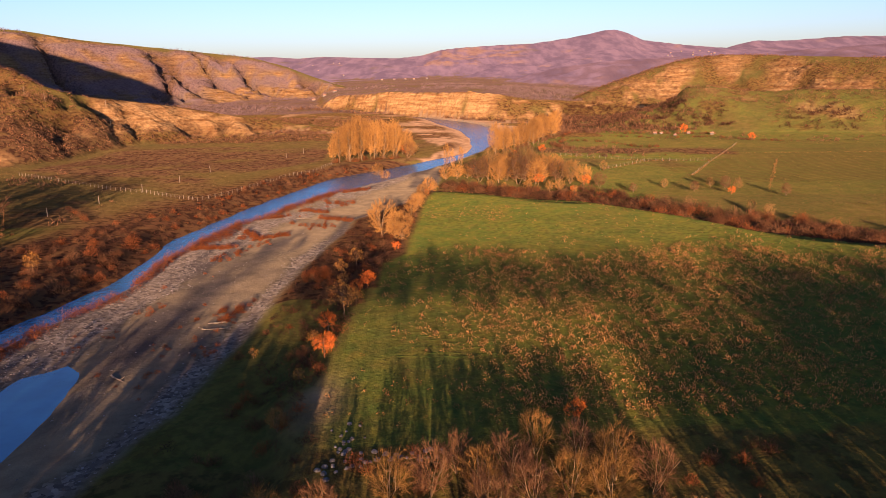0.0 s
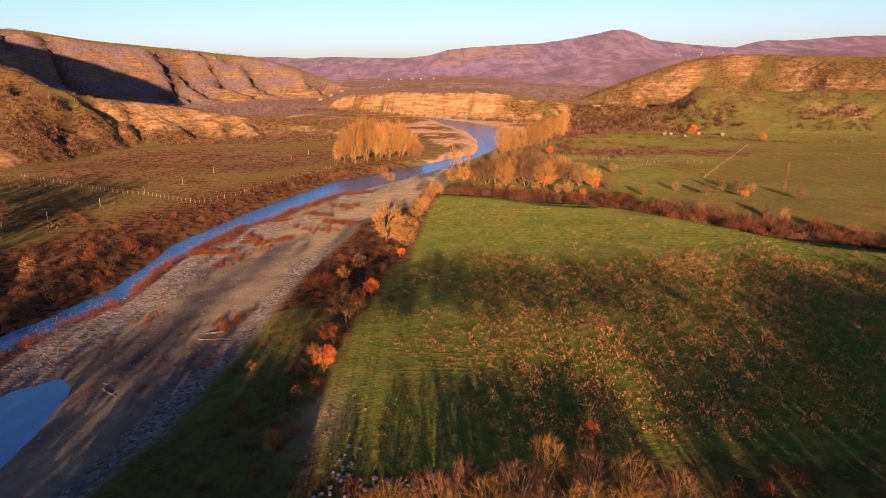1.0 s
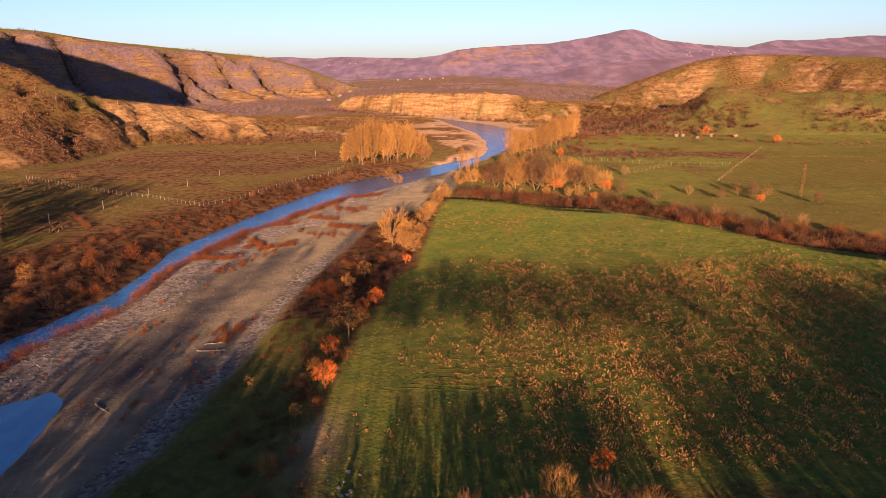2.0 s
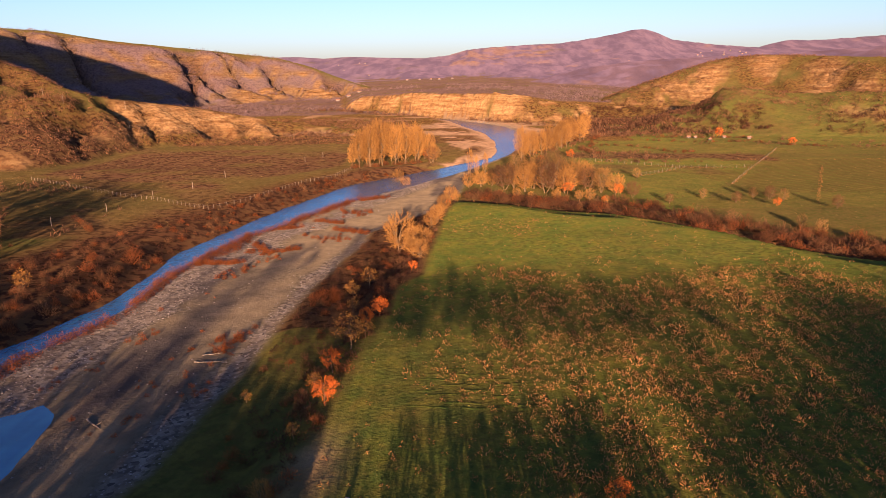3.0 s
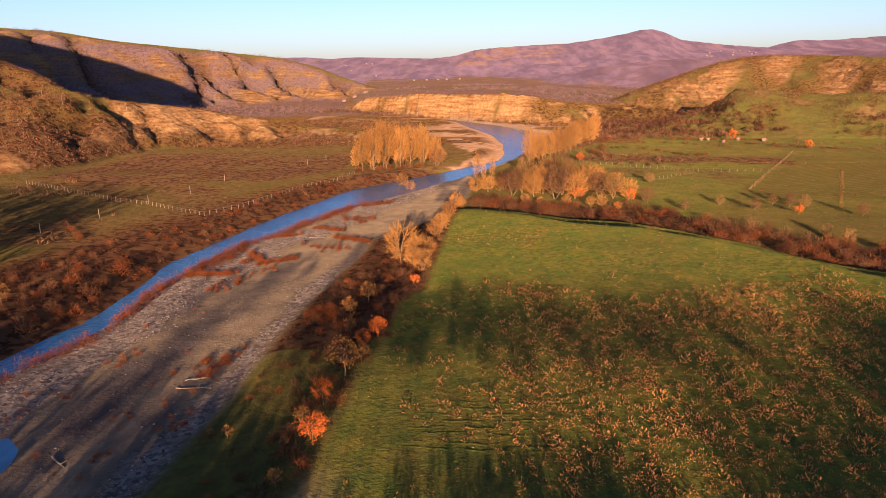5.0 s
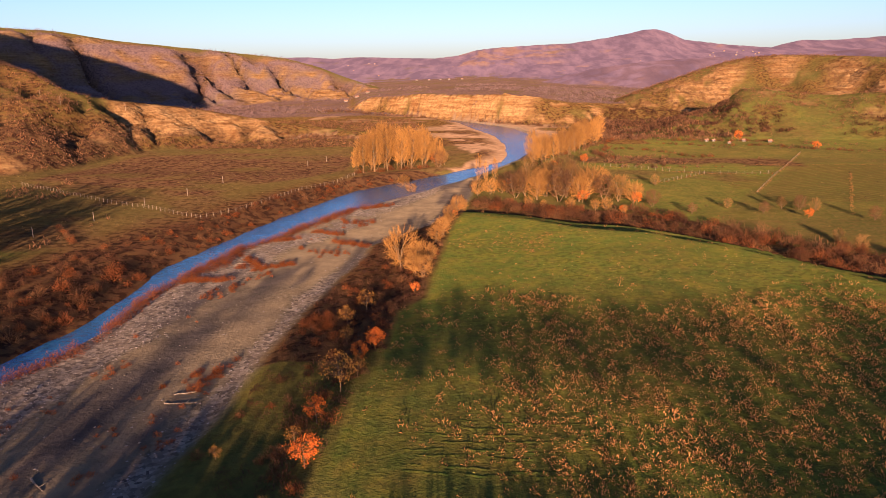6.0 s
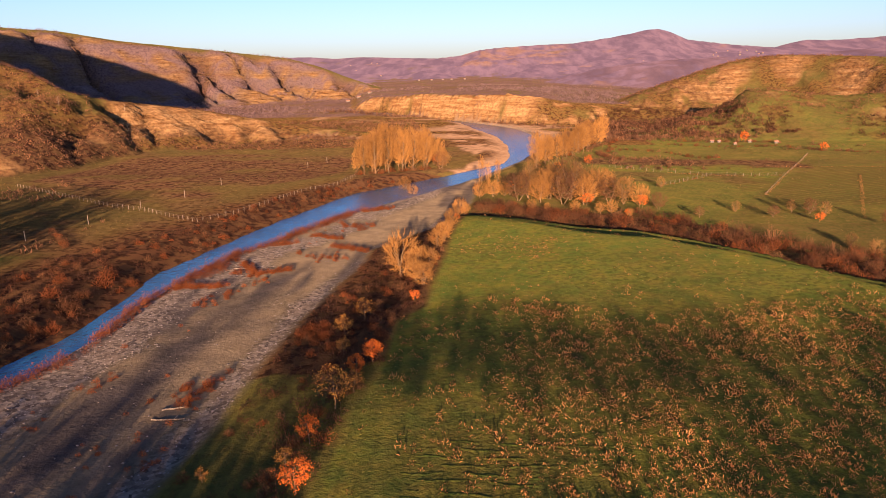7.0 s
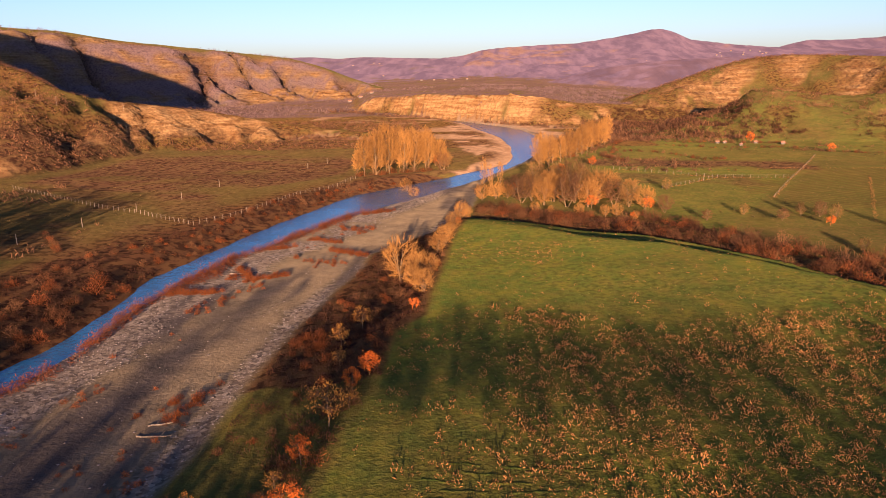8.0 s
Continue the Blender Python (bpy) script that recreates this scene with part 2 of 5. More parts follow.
FOOTHILL = [(2.5, 1180, 1560, -4), (3.3, 1170, 1600, -1.6), (5.9, 1150, 1600, 14.3), (8.5, 1130, 1600, 33), (12.2, 1110, 1600, 44.4), (16.2, 1100, 1600, 51.3), (20, 1100, 1600, 52.4), (23.6, 1100, 1600, 56.5), (27.5, 1100, 1600, 63), (34, 1100, 1600, 72), (60, 1100, 1600, 80)]
FAR_W = [(-40, 2000, 3300, 80), (-20, 1900, 3200, 88), (-14, 1700, 3200, 94), (-12, 1700, 3250, 86), (-10, 1650, 3200, 90.6), (-4, 1650, 3200, 80), (-2, 1700, 3200, 72), (2, 1800, 3200, 40)]
PEAK = [(-6, 2000, 3300, 40), (-3.9, 1700, 3300, 82), (-2, 1500, 3400, 94), (-0.5, 1450, 3400, 118), (1.07, 1450, 3500, 128.7), (4, 1450, 3600, 140), (6.8, 1450, 3600, 145), (9.4, 1500, 3700, 169), (11, 1500, 3700, 186), (12.2, 1500, 3700, 205), (13, 1500, 3700, 206), (14, 1500, 3700, 186), (15.2, 1500, 3700, 151), (18, 1500, 3600, 123), (20.7, 1500, 3500, 104), (26, 1500, 3400, 90), (45, 1500, 3400, 80)]
FAR_E = [(16, 2800, 4300, 60), (20.7, 2800, 4300, 110), (22.9, 2800, 4300, 151), (25, 2800, 4300, 146), (28.6, 2800, 4300, 160), (34, 2800, 4300, 150), (60, 2800, 4300, 150)]


def hill(a, r, nodes, low, shape, back, fall):
    """A ridge: rises from its foot to its crest (shape bends the slope), then sinks by fall over back metres."""
    angle, foot, crest, top = zip(*nodes)
    f, c, h = np.interp(a, angle, foot), np.interp(a, angle, crest), np.interp(a, angle, top)
    s = np.clip((r - f) / (c - f), 0, 1)
    inside = step(angle[0] - 2, angle[0] + 1, a) * (1 - step(angle[-1] - 1, angle[-1] + 2, a))
    rise = (h - low) * shape(s) - fall * np.clip((r - c) / back, 0, 1) * np.clip((h - low) / 30, 0, 1)
    return low + np.maximum(rise, 0) * inside, s * inside


def bench(s):
    """A slope with a steep upper scarp."""
    return 0.55 * s + 0.45 * step(0.55, 0.85, s)


def land(x, y):
    """Height and ground kinds at plan positions."""
    x, y = np.asarray(x, float), np.asarray(y, float)
    a, r = np.degrees(np.arctan2(x - EYE_X, y - EYE_Y)), np.hypot(x - EYE_X, y - EYE_Y)
    wob = rough(x, y, 9, 3, 3)
    w, e = line(y, BANK_W) + 0.8 * wob, line(y, BANK_E) + 0.8 * wob
    g, fw = line(y, GRAVEL_E) + 1.2 * wob, line(y, FIELD_W) + 0.6 * wob
    far = line(x, FIELD_FAR) + 0.8 * wob
    north = step(590, 690, y)
    # West meadow, river bed, gravel, eastern terrace
    meadow = -2.2 + 0.5 * rough(x, y, 60, 5, 3) - 1.4 * step(300, 345, y) + 0.012 * np.clip(-x - 120, 0, 200) * (y < 420)
    z = meadow + (-5.0 - meadow) * step(-11, -1, x - w)
    bed = -6.4
    flow = x - g + 0.1 * (y - 120)
    gravel = -4.75 + 0.3 * rough(x, y, 14, 8, 3) + 0.5 * np.clip((x - e) / 40, 0, 1) + 0.45 * rough(flow, y * 0.22, 7, 14, 3)
    z = np.where(x > w - 1, -5.0 + (bed + 5.0) * step(-1, 1.5, x - w), z)
    z = np.where(x > e - 2, bed + (gravel - bed) * step(-2, 2.5, x - e), z)
    pond = np.exp(-(((x + 61 + 0.9 * wob + (y - 90) * 0.08) / 6.5) ** 4) - ((y - 78) / 29) ** 4)
    z -= 1.3 * pond * (x > e)
    shelf = -3.0 + 0.5 * rough(x, y, 22, 4, 3)
    low_e = np.where(y > 240, -3.2 + 0.4 * rough(x, y, 50, 9, 3) - 1.2 * step(420, 520, y), shelf)
    z = np.where(x > g - 2, z + (low_e - z) * step(-2, 5, x - g), z)
    field = 0.042 * np.clip(x, -20, 110) + 0.15 * rough(x, y, 12, 6, 3)
    terrace = step(-8, -3, x - fw) * (1 - step(-1, 5, y - far))
    inside = step(-1.5, 1.0, x - fw) * (1 - step(-1, 5, y - far))
    field = field + 0.022 * np.clip(y - 148, 0, 60)
    lip = step(0, 45, x)
    field = field - 3.4 * ((1 - lip) * np.clip((y - far + 25) / 25, 0, 1.2) ** 2 + lip * step(-22, -10, y - far))
    z = z + (field - z) * terrace
    ditch = step(-1, 3, y - far) * (1 - step(3, 12, y - far)) * step(0, 6, x - fw)
    z -= 0.8 * ditch
    lush = inside * (0.72 + 0.28 * step(0.0, 0.5, 0.4 + rough(x, y, 40, 12, 3)))
    # Hills
    low = -4.0
    gully = np.abs(rough(x, y, 85, 21, 4))
    hw, sw = hill(a, r, HILL_W, low, lambda s: s ** 0.8, 220, 60)
    es, se = hill(a, r, ESCARP, low, bench, 900, 30)
    cl, sc = hill(a, r, CLIFF, low, lambda s: step(0.1, 0.75, s), 900, 14)
    he, sh = hill(a, r, HILL_E, low, lambda s: 0.35 * s + 0.65 * step(0.3, 0.95, s), 500, 40)
    fa, sf = hill(a, r, FAR_W, low, lambda s: s ** 2.4, 900, 30)
    pk, sp = hill(a, r, PEAK, low, lambda s: 0.2 * s + 0.8 * s ** 3.2, 900, 60)
    fe, sg = hill(a, r, FAR_E, low, lambda s: s ** 2.4, 500, 30)
    sr, ss = hill(a, r, SPUR_E, low, lambda s: 0.7 * s + 0.3 * step(0.1, 0.9, s), 60, 24)
    fo, so = hill(a, r, FOOTHILL, low, lambda s: 0.4 * s + 0.6 * step(0.2, 0.95, s), 400, 30)
    body = lambda s: 4 * s * (1 - s) * (s > 0)
    hw = hw + body(sw) * (3.0 - 6 * gully - 7 * np.abs(rough(x, y, 24, 26, 4)))
    fold = np.abs(rough(x, y, 48, 24, 4))
    cut = rough(a * 21 + r * 0.4, r * 0.2, 55, 27, 3)
    nick = rough(x + 0.5 * y, 0.45 * y, 34, 29, 3)
    hw = hw - body(sw) * 7 * np.exp(-(nick / 0.12) ** 2) * (a > -36)
    es = es + body(se) * (7.0 - 14 * gully - 10 * fold - 26 * np.exp(-(cut / 0.13) ** 2)) + 2.2 * np.sin(es / 3.4) * body(se) - body(se) * 9 * np.abs(rough(x, y, 26, 44, 3))
    cl = cl + body(sc) * (3 * rough(x, y, 30, 31, 3) - 5 * np.abs(rough(x, y * 0.3, 11, 32, 3)))
    ravine = np.abs(rough(a * 11 + r * 0.25, r * 0.22, 46, 28, 3))
    he = he + body(sh) * (5.0 - 15 * ravine - 12 * np.abs(rough(x, y, 70, 23, 4)) - 6 * np.abs(rough(x, y, 26, 25, 3))) + 0.7 * np.sin(he / 2.1 + 2 * rough(x, y, 60, 35, 2)) * body(sh)
    sr = sr + body(ss) * (2.0 - 5 * np.abs(rough(x, y, 52, 33, 4)) - 2.5 * np.abs(rough(x, y, 18, 34, 3)))
    big = np.abs(rough(x, y, 330, 41, 5))
    fa = fa + body(sf) * (8 - 30 * big)
    pk = pk + body(sp) * (10 - 55 * big)
    fe = fe + body(sg) * (8 - 40 * big)
    fo = fo + body(so) * (6 - 26 * np.abs(rough(x, y, 210, 43, 5)))
    tops = np.stack([hw, es, cl, he, fa, pk, fe, sr, fo])
    ease = np.stack([step(0, 0.06, s) for s in (sw, se, sc, sh, sf, sp, sg, ss, so)])
    tops = np.where(ease > 0, z + (np.maximum(tops, z) - z) * ease, z)
    which = np.argmax(tops, axis=0)
    height = tops.max(axis=0)
    height += np.where(r > 300, 0.5, 0.12) * rough(x, y, 6, 50, 2) * (height > z + 1)
    upland = height > z + 0.7
    kinds = dict(lush=lush)
    on_bar = step(-0.5, 1.0, x - e) * (1 - step(-1.5, 1.5, x - g)) * (1 - north) * ~upland
    kinds["bar"] = on_bar
    cross = np.clip((x - e) / np.maximum(g - e, 5), 0, 1) + 0.1 * rough(x, y, 26, 61, 4)
    kinds["cobble"] = np.maximum(1 - step(0.34, 0.5, cross), step(0.86, 0.95, cross))
    kinds["rise"] = np.take_along_axis(np.stack([sw, se, sc, sh, sf, sp, sg, ss, so]), which[None], 0)[0] * upland
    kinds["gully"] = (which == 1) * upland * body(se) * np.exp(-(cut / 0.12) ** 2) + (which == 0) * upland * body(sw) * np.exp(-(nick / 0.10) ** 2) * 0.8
    kinds["upland"] = np.where(upland, which + 1, 0)
    kinds["field"] = inside * ~upland
    kinds["river"] = ((x > w) & (x < e) & (y < 690)).astype(float)
    return height, kinds


def weed_belt(x, y):
    """Where weeds crowd the field: a broad belt across its middle."""
    return 0.75 * np.exp(-((y - 112) / 26) ** 2) * step(-6, 14, x) - 0.35 * step(135, 160, y) - 0.1


def build_ground():
    u = np.sinh(np.arange(-5.2, 5.2, 0.0195)) * 50
    v = 120 + np.sinh(np.arange(-2.2, 4.62, 0.012)) * 90
    x, y = np.meshgrid(u, v)
    z, k = land(x, y)
    gy, gx = np.gradient(z)
    slope = np.hypot(gx / np.gradient(x, axis=1), gy / np.gradient(y, axis=0))
    up = k["upland"]
    n1, n2 = rough(x, y, 26, 61, 4), rough(x, y, 7, 62, 3)
    n3 = rough(x, y, 16, 66, 4)
    zone = {}
    streak = rough(x * 1.0, y * 0.25, 9, 64, 3)
    e, g = line(y, BANK_E), line(y, GRAVEL_E)
    zone["gravel"] = k["bar"] * np.clip(k["cobble"] * step(-0.8, -0.3, n1 + 0.4 * n2) + 0.08 + 0.3 * step(0.1, 0.4, n3), 0, 1)
    w = line(y, BANK_W)
    point_bar = (y > 340) * (y < 640) * step(-2, 3, x - w + 34 * np.sin((y - 335) / 310 * 3.14) + 4 * n2) * (x < w + 1)
    outer_bar = (y > 470) * (y < 700) * (x > e) * (1 - step(12, 20, x - e + 5 * n2)) * 0.7
    zone["sand"] = np.clip(k["bar"] * (1 - zone["gravel"]), 0, 1)
    edge = step(-13, -3, x - w + 3 * n2)
    zone["pale"] = np.clip(point_bar * np.maximum(edge, step(0.0, 0.3, n3 + 0.1)) + outer_bar * (up == 0) + (y > 480) * (y < 700) * (np.abs(x) < 160) * (up == 0) * step(0.15, 0.4, rough(x * 0.5, y, 18, 73, 3)) * 0.7, 0, 1)
    a = np.degrees(np.arctan2(x - EYE_X, y - EYE_Y))
    rise = k["rise"]
    band = lambda lo, hi: step(lo - 0.06, lo + 0.02, rise) * (1 - step(hi - 0.02, hi + 0.06, rise))
    arc = lambda lo, hi: step(lo - 1, lo + 1, a) * (1 - step(hi - 1, hi + 1, a))
    west_clay = (up == 1) * (arc(-29, -13) * band(0.25, 0.95) * step(-0.25, 0.15, n3 + 0.15) + 0.5 * step(0.35, 0.6, n3))
    ledge = (up == 2) * (band(0.64, 0.82) * step(0.1, 0.5, n3) * 0.6 + arc(-19, -8) * band(0.04, 0.5) * step(-0.5, 0.0, n3 + 0.1))
    mid_cliff = (up == 3) * (arc(-12, 4.0) * band(0.1, 0.85) * step(-0.6, -0.1, n3) + arc(4, 12) * band(0.1, 0.9) * step(0.1, 0.4, n3))
    east_clay = (up == 4) * (arc(11.8, 19.2) * band(0.3, 0.86) * step(-0.15, 0.2, n3 + 0.3 * n2) + (arc(20.8, 22.8) + arc(24.9, 26.2)) * band(0.3, 0.97) * step(-0.25, 0.15, n3 + 0.3 * n2) + arc(18.5, 30) * band(0.3, 0.42) * step(-0.5, 0.0, n3) + arc(26, 60) * band(0.5, 0.8) * step(0.0, 0.4, n3))
    east_clay = east_clay + (up == 8) * 0.6 * (arc(20, 24) * band(0.72, 0.9) + arc(25.5, 60) * band(0.35, 0.6)) * step(0.05, 0.4, n3)
    away = (up >= 5) & (up != 8)
    crags = away * 0.3 * step(0.55, 0.8, rough(x, y, 90, 68, 4) + 0.35 * arc(-2.5, 3.5) * band(0.75, 0.99))
    bands = (up == 2) * band(0.3, 0.92) * step(0.35, 0.8, np.sin(z / 4.2 + 1.5 * n3)) * step(-0.35, 0.2, n1 + 0.1) * 0.6
    shoulder = (up == 6) * arc(-3, 6) * band(0.72, 1.0) * step(-0.1, 0.3, rough(x, y, 60, 75, 4)) * 0.35
    zone["rock"] = np.clip(bands + shoulder + west_clay + ledge + mid_cliff + east_clay + crags, 0, 1)
    zone["hazy_forest"] = away * step(-0.7, -0.1, rough(x, y, 130, 63, 4) + 0.35 + (up == 9))  + ((up == 3) * step(0.95, 1.0, rise) + (up == 0) * (y > 700)) * 0.35 * step(-0.5, 0.2, n1 + 0.2)
    east_bank = step(-1, 2, x - line(y, GRAVEL_E)) * (1 - k["field"]) * (x < line(y, FIELD_W) + 1) * (y < 240)
    west_bank = (x < line(y, BANK_W) + 1) * step(-8, 14, x - line(y, BANK_W) + line(y, [(60, 70), (130, 52), (180, 34), (230, 24), (330, 22)]) + 7 * n1) * (y < 330)
    zone["lush_east"] = (x > 95) * 1.0
    scrub = np.maximum(east_bank * np.where(y < 125, 0.25, 0.8), west_bank * 0.95)
    hedge = (y > line(x, FIELD_FAR)) * (y < line(x, FIELD_FAR) + 32 + 14 * n1) * (x > -4) * (y > 150 - x)
    scrub = np.maximum(scrub, hedge * 0.7)
    scrub = np.maximum(scrub, (up == 2) * 0.9 * step(-0.3, 0.2, rough(x, y, 60, 67, 4) + 0.2) * (1 - step(0.9, 0.98, rise)))
    scrub = np.maximum(scrub, point_bar * 0.9)
    scrub = np.maximum(scrub, ((up == 1) | (up == 3)) * step(-0.7, -0.1, n1 + 0.3 * n2) * 0.95 + (up == 4) * step(-0.3, 0.2, n1 + 0.3 * n2) * 0.85 + (up == 8) * step(0.1, 0.5, n1 + 0.3 * n2) * 0.7)
    scrub = np.maximum(scrub, (y > 430) * (up == 0) * (0.75 + 0.25 * step(-0.6, 0.0, n1)) * (1 - zone["lush_east"]))
    weedy = k["field"] * 0.08 * step(-0.2, 0.4, rough(x, y, 26, 84, 3) + weed_belt(x, y))
    scrub = np.maximum(scrub, weedy)
    thicket = (y < 66 + 4 * n1) * (x > -42)
    scrub = np.maximum(scrub, thicket * 0.6)
    del zone["lush_east"]
    zone["scrub"] = np.clip(scrub, 0, 1) * (1 - k["bar"])
    p = step(-1.5, 2, x + 185 + 3 * n2) * (1 - step(-2, 2, x + 62 + 3 * n2))
    top = 385 + 20 * np.cos((x + 130) / 40)
    base = line(x, [(-190, 305), (-130, 272), (-97, 262), (-63, 325)])
    zone["plough"] = p * step(-9, 9, y - base + 9 * n1 + 4 * n2) * (1 - step(-8, 8, y - top + 8 * n1)) * (up == 0) * step(-0.8, 0.3, n1 + 0.5 * rough(x * 0.3, y, 9, 69, 3) + 0.25 * n2 + 0.2) * 0.95
    meadow = (x < w - 4) * (y > 190) * (y < 470) * (up == 0)
    zone["plough"] = np.maximum(zone["plough"], meadow * (0.32 + 0.4 * step(0.0, 0.5, n3 + 0.3 * n2)))
    soil_and_shade = (up == 2) * step(-0.3, 0.3, rough(x, y, 70, 72, 4) + 0.1) * 0.5 * (1 - step(0.88, 0.97, rise))
    # On both banks the dark tone stands for shade between the bushes
    soil_and_shade = np.maximum(soil_and_shade, np.maximum(np.maximum(east_bank * np.where(y < 125, 0.1, 0.7), west_bank * 0.9), point_bar * 0.7))
    zone["plough"] = np.maximum(zone["plough"], soil_and_shade)
    side = x - (116 + (y - 308) * 0.55)
    zone["rows"] = ((side > 3) * (y > 252) * (y < 338) * (x < 260) + (side < -3) * (x > 92) * (y > 280) * (y < 308)) * (up == 0) * 1.0
    east = (x > 45) * (y > 225) * (y < 560) * (up == 0)
    skew = y + 0.17 * (x - 100)
    dry = step(338, 342, skew) * (1 - step(362, 366, skew)) * (x < 141 + 4 * n2) + 0.6 * (side < -3) * step(293, 296, skew) * (1 - step(318, 321, skew)) * step(-0.3, 0.3, n3)
    parcel = np.select([(skew < 300) & (side < -3), (side >= -3) & (y < 345), skew < 348, skew < 368, skew < 410, skew < 470], [0.75, 0.30, 0.62, 0.0, 0.28, 0.6], 0.2) * (0.6 + 0.4 * step(-0.4, 0.3, n1 + 0.4 * n2))
    zone["lush"] = np.maximum(np.maximum(k["lush"], east_bank * 0.7 * (1 - step(120, 150, y))), np.maximum(east * parcel, (up == 8) * 0.45 * step(-0.4, 0.2, n1)))
    zone["plough"] = np.maximum(zone["plough"], east * np.clip(dry, 0, 1) * 0.9 * step(-0.9, -0.1, n3 + 0.1))
    # Banks and hedge get the gully colour as painted shade on the ground
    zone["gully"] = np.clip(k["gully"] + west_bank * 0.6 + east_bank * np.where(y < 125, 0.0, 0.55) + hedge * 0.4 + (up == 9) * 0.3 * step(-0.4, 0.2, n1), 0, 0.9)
    u = np.clip((x - e) / np.maximum(g - e, 5), 0, 1)
    drift = rough(x - g + 0.1 * (y - 120), y * 0.13, 6, 76, 3)
    trough = np.exp(-((u - 0.56 - 0.05 * n1) / 0.12) ** 2) * step(-0.5, 0.1, drift + 0.3) + np.exp(-((u - 0.80) / 0.05) ** 2) * step(-0.1, 0.3, drift) * 0.8
    trough = trough * step(84, 112, y) * (1 - step(172, 190, y)) + step(0.12, 0.5, drift) * (0.3 + 0.5 * step(95, 125, y)) * (u > 0.18)
    zone["damp"] = k["bar"] * np.clip(trough, 0, 0.92)
    zone["relief"] = ((up >= 1) & (up <= 9)) * np.clip(zone["rock"] + 0.35, 0, 1) * np.where(up == 3, 0.3, np.where(up == 1, 0.6, np.where(away, 0.0, 1.0))) * (1 - step(0.93, 1.0, rise))
    scrubby = (up == 1) * (a < -27) * (1 - step(0.35, 0.6, rise + 0.2 * n1)) * 0.75
    zone["plough"] = np.maximum(zone["plough"], scrubby)
    slip = np.exp(-((x + 17) / 3.2) ** 2 - ((y - 78) / 7) ** 2) * step(-0.4, 0.2, n2 + 0.2)
    zone["pale"] = np.maximum(zone["pale"], slip * 0.75)
    zone["gully"] = zone["gully"] * (1 - slip)
    zone["scrub"] = zone["scrub"] * (1 - slip)
    # The far scarp only, where the colour imitates haze
    zone["hazy_scrub"] = (up == 2) * 0.8 * step(-0.6, 0.0, n1 + 0.45) * (1 - step(0.86, 0.97, rise)) * (1 - 0.8 * zone["rock"])
    zone["plough"] = zone["plough"] * np.where(up == 2, 0.4, 1)
    rows, cols = x.shape
    me = bpy.data.meshes.new("ground")
    co = np.stack([x, y, z], -1).reshape(-1, 3)
    i = np.arange(rows * cols).reshape(rows, cols)
    quads = np.stack([i[:-1, :-1], i[:-1, 1:], i[1:, 1:], i[1:, :-1]], -1).reshape(-1, 4)
    me.vertices.add(len(co)), me.loops.add(quads.size), me.polygons.add(len(quads))
    me.vertices.foreach_set("co", co.ravel())
    me.loops.foreach_set("vertex_index", quads.ravel().astype(np.int32))
    me.polygons.foreach_set("loop_start", np.arange(0, quads.size, 4, dtype=np.int32))
    me.polygons.foreach_set("use_smooth", np.ones(len(quads), bool))
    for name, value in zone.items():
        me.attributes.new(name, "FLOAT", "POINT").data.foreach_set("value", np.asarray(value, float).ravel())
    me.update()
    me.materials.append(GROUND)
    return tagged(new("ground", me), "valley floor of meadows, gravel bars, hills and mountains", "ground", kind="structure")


ground = build_ground()


def height_at(x, y):
    return float(land(np.array([x]), np.array([y]))[0][0])


def strip(name, left, right, y0, y1, z, label, mat):
    """A water sheet between two courses."""
    bm = bmesh.new()
    rows = []
    for y in np.arange(y0, y1, 4.0):
        a, b = left(y), right(y)
        rows.append([bm.verts.new((a + (b - a) * k / 4, y, z)) for k in range(5)])
    for p, q in zip(rows, rows[1:]):
        for k in range(4):
            bm.faces.new((p[k], p[k + 1], q[k + 1], q[k]))
    me = bpy.data.meshes.new(name)
    bm.to_mesh(me)
    me.materials.append(mat)
    return tagged(new(name, me), label, "water", kind="structure")


strip("river_water", lambda y: float(line(y, BANK_W)) - 2.5, lambda y: float(line(y, BANK_E)) + 2.5, -390, 700, -5.5, "shallow blue river reflecting the evening sky", WATER)
strip("pond_water", lambda y: -75 - (y - 90) * 0.08, lambda y: -48 - (y - 90) * 0.08, 40, 116, -5.35, "still blue backwater pool on the gravel bar", POOL)


# ---- growing things: meshes from tapered sticks ----
def mesh_from(name, verts, faces, mat, tone=None):
    """A mesh from arrays of vertices and triangles."""
    me = bpy.data.meshes.new(name)
    verts, faces = np.asarray(verts, float), np.asarray(faces, np.int32)
    me.vertices.add(len(verts)), me.loops.add(faces.size), me.polygons.add(len(faces))
    me.vertices.foreach_set("co", verts.ravel())
    me.loops.foreach_set("vertex_index", faces.ravel())
    me.polygons.foreach_set("loop_start", np.arange(0, faces.size, 3, dtype=np.int32))
    if tone is not None:
        me.attributes.new("tone", "FLOAT", "POINT").data.foreach_set("value", np.asarray(tone, float))
    me.update()
    me.materials.append(mat)
    return me


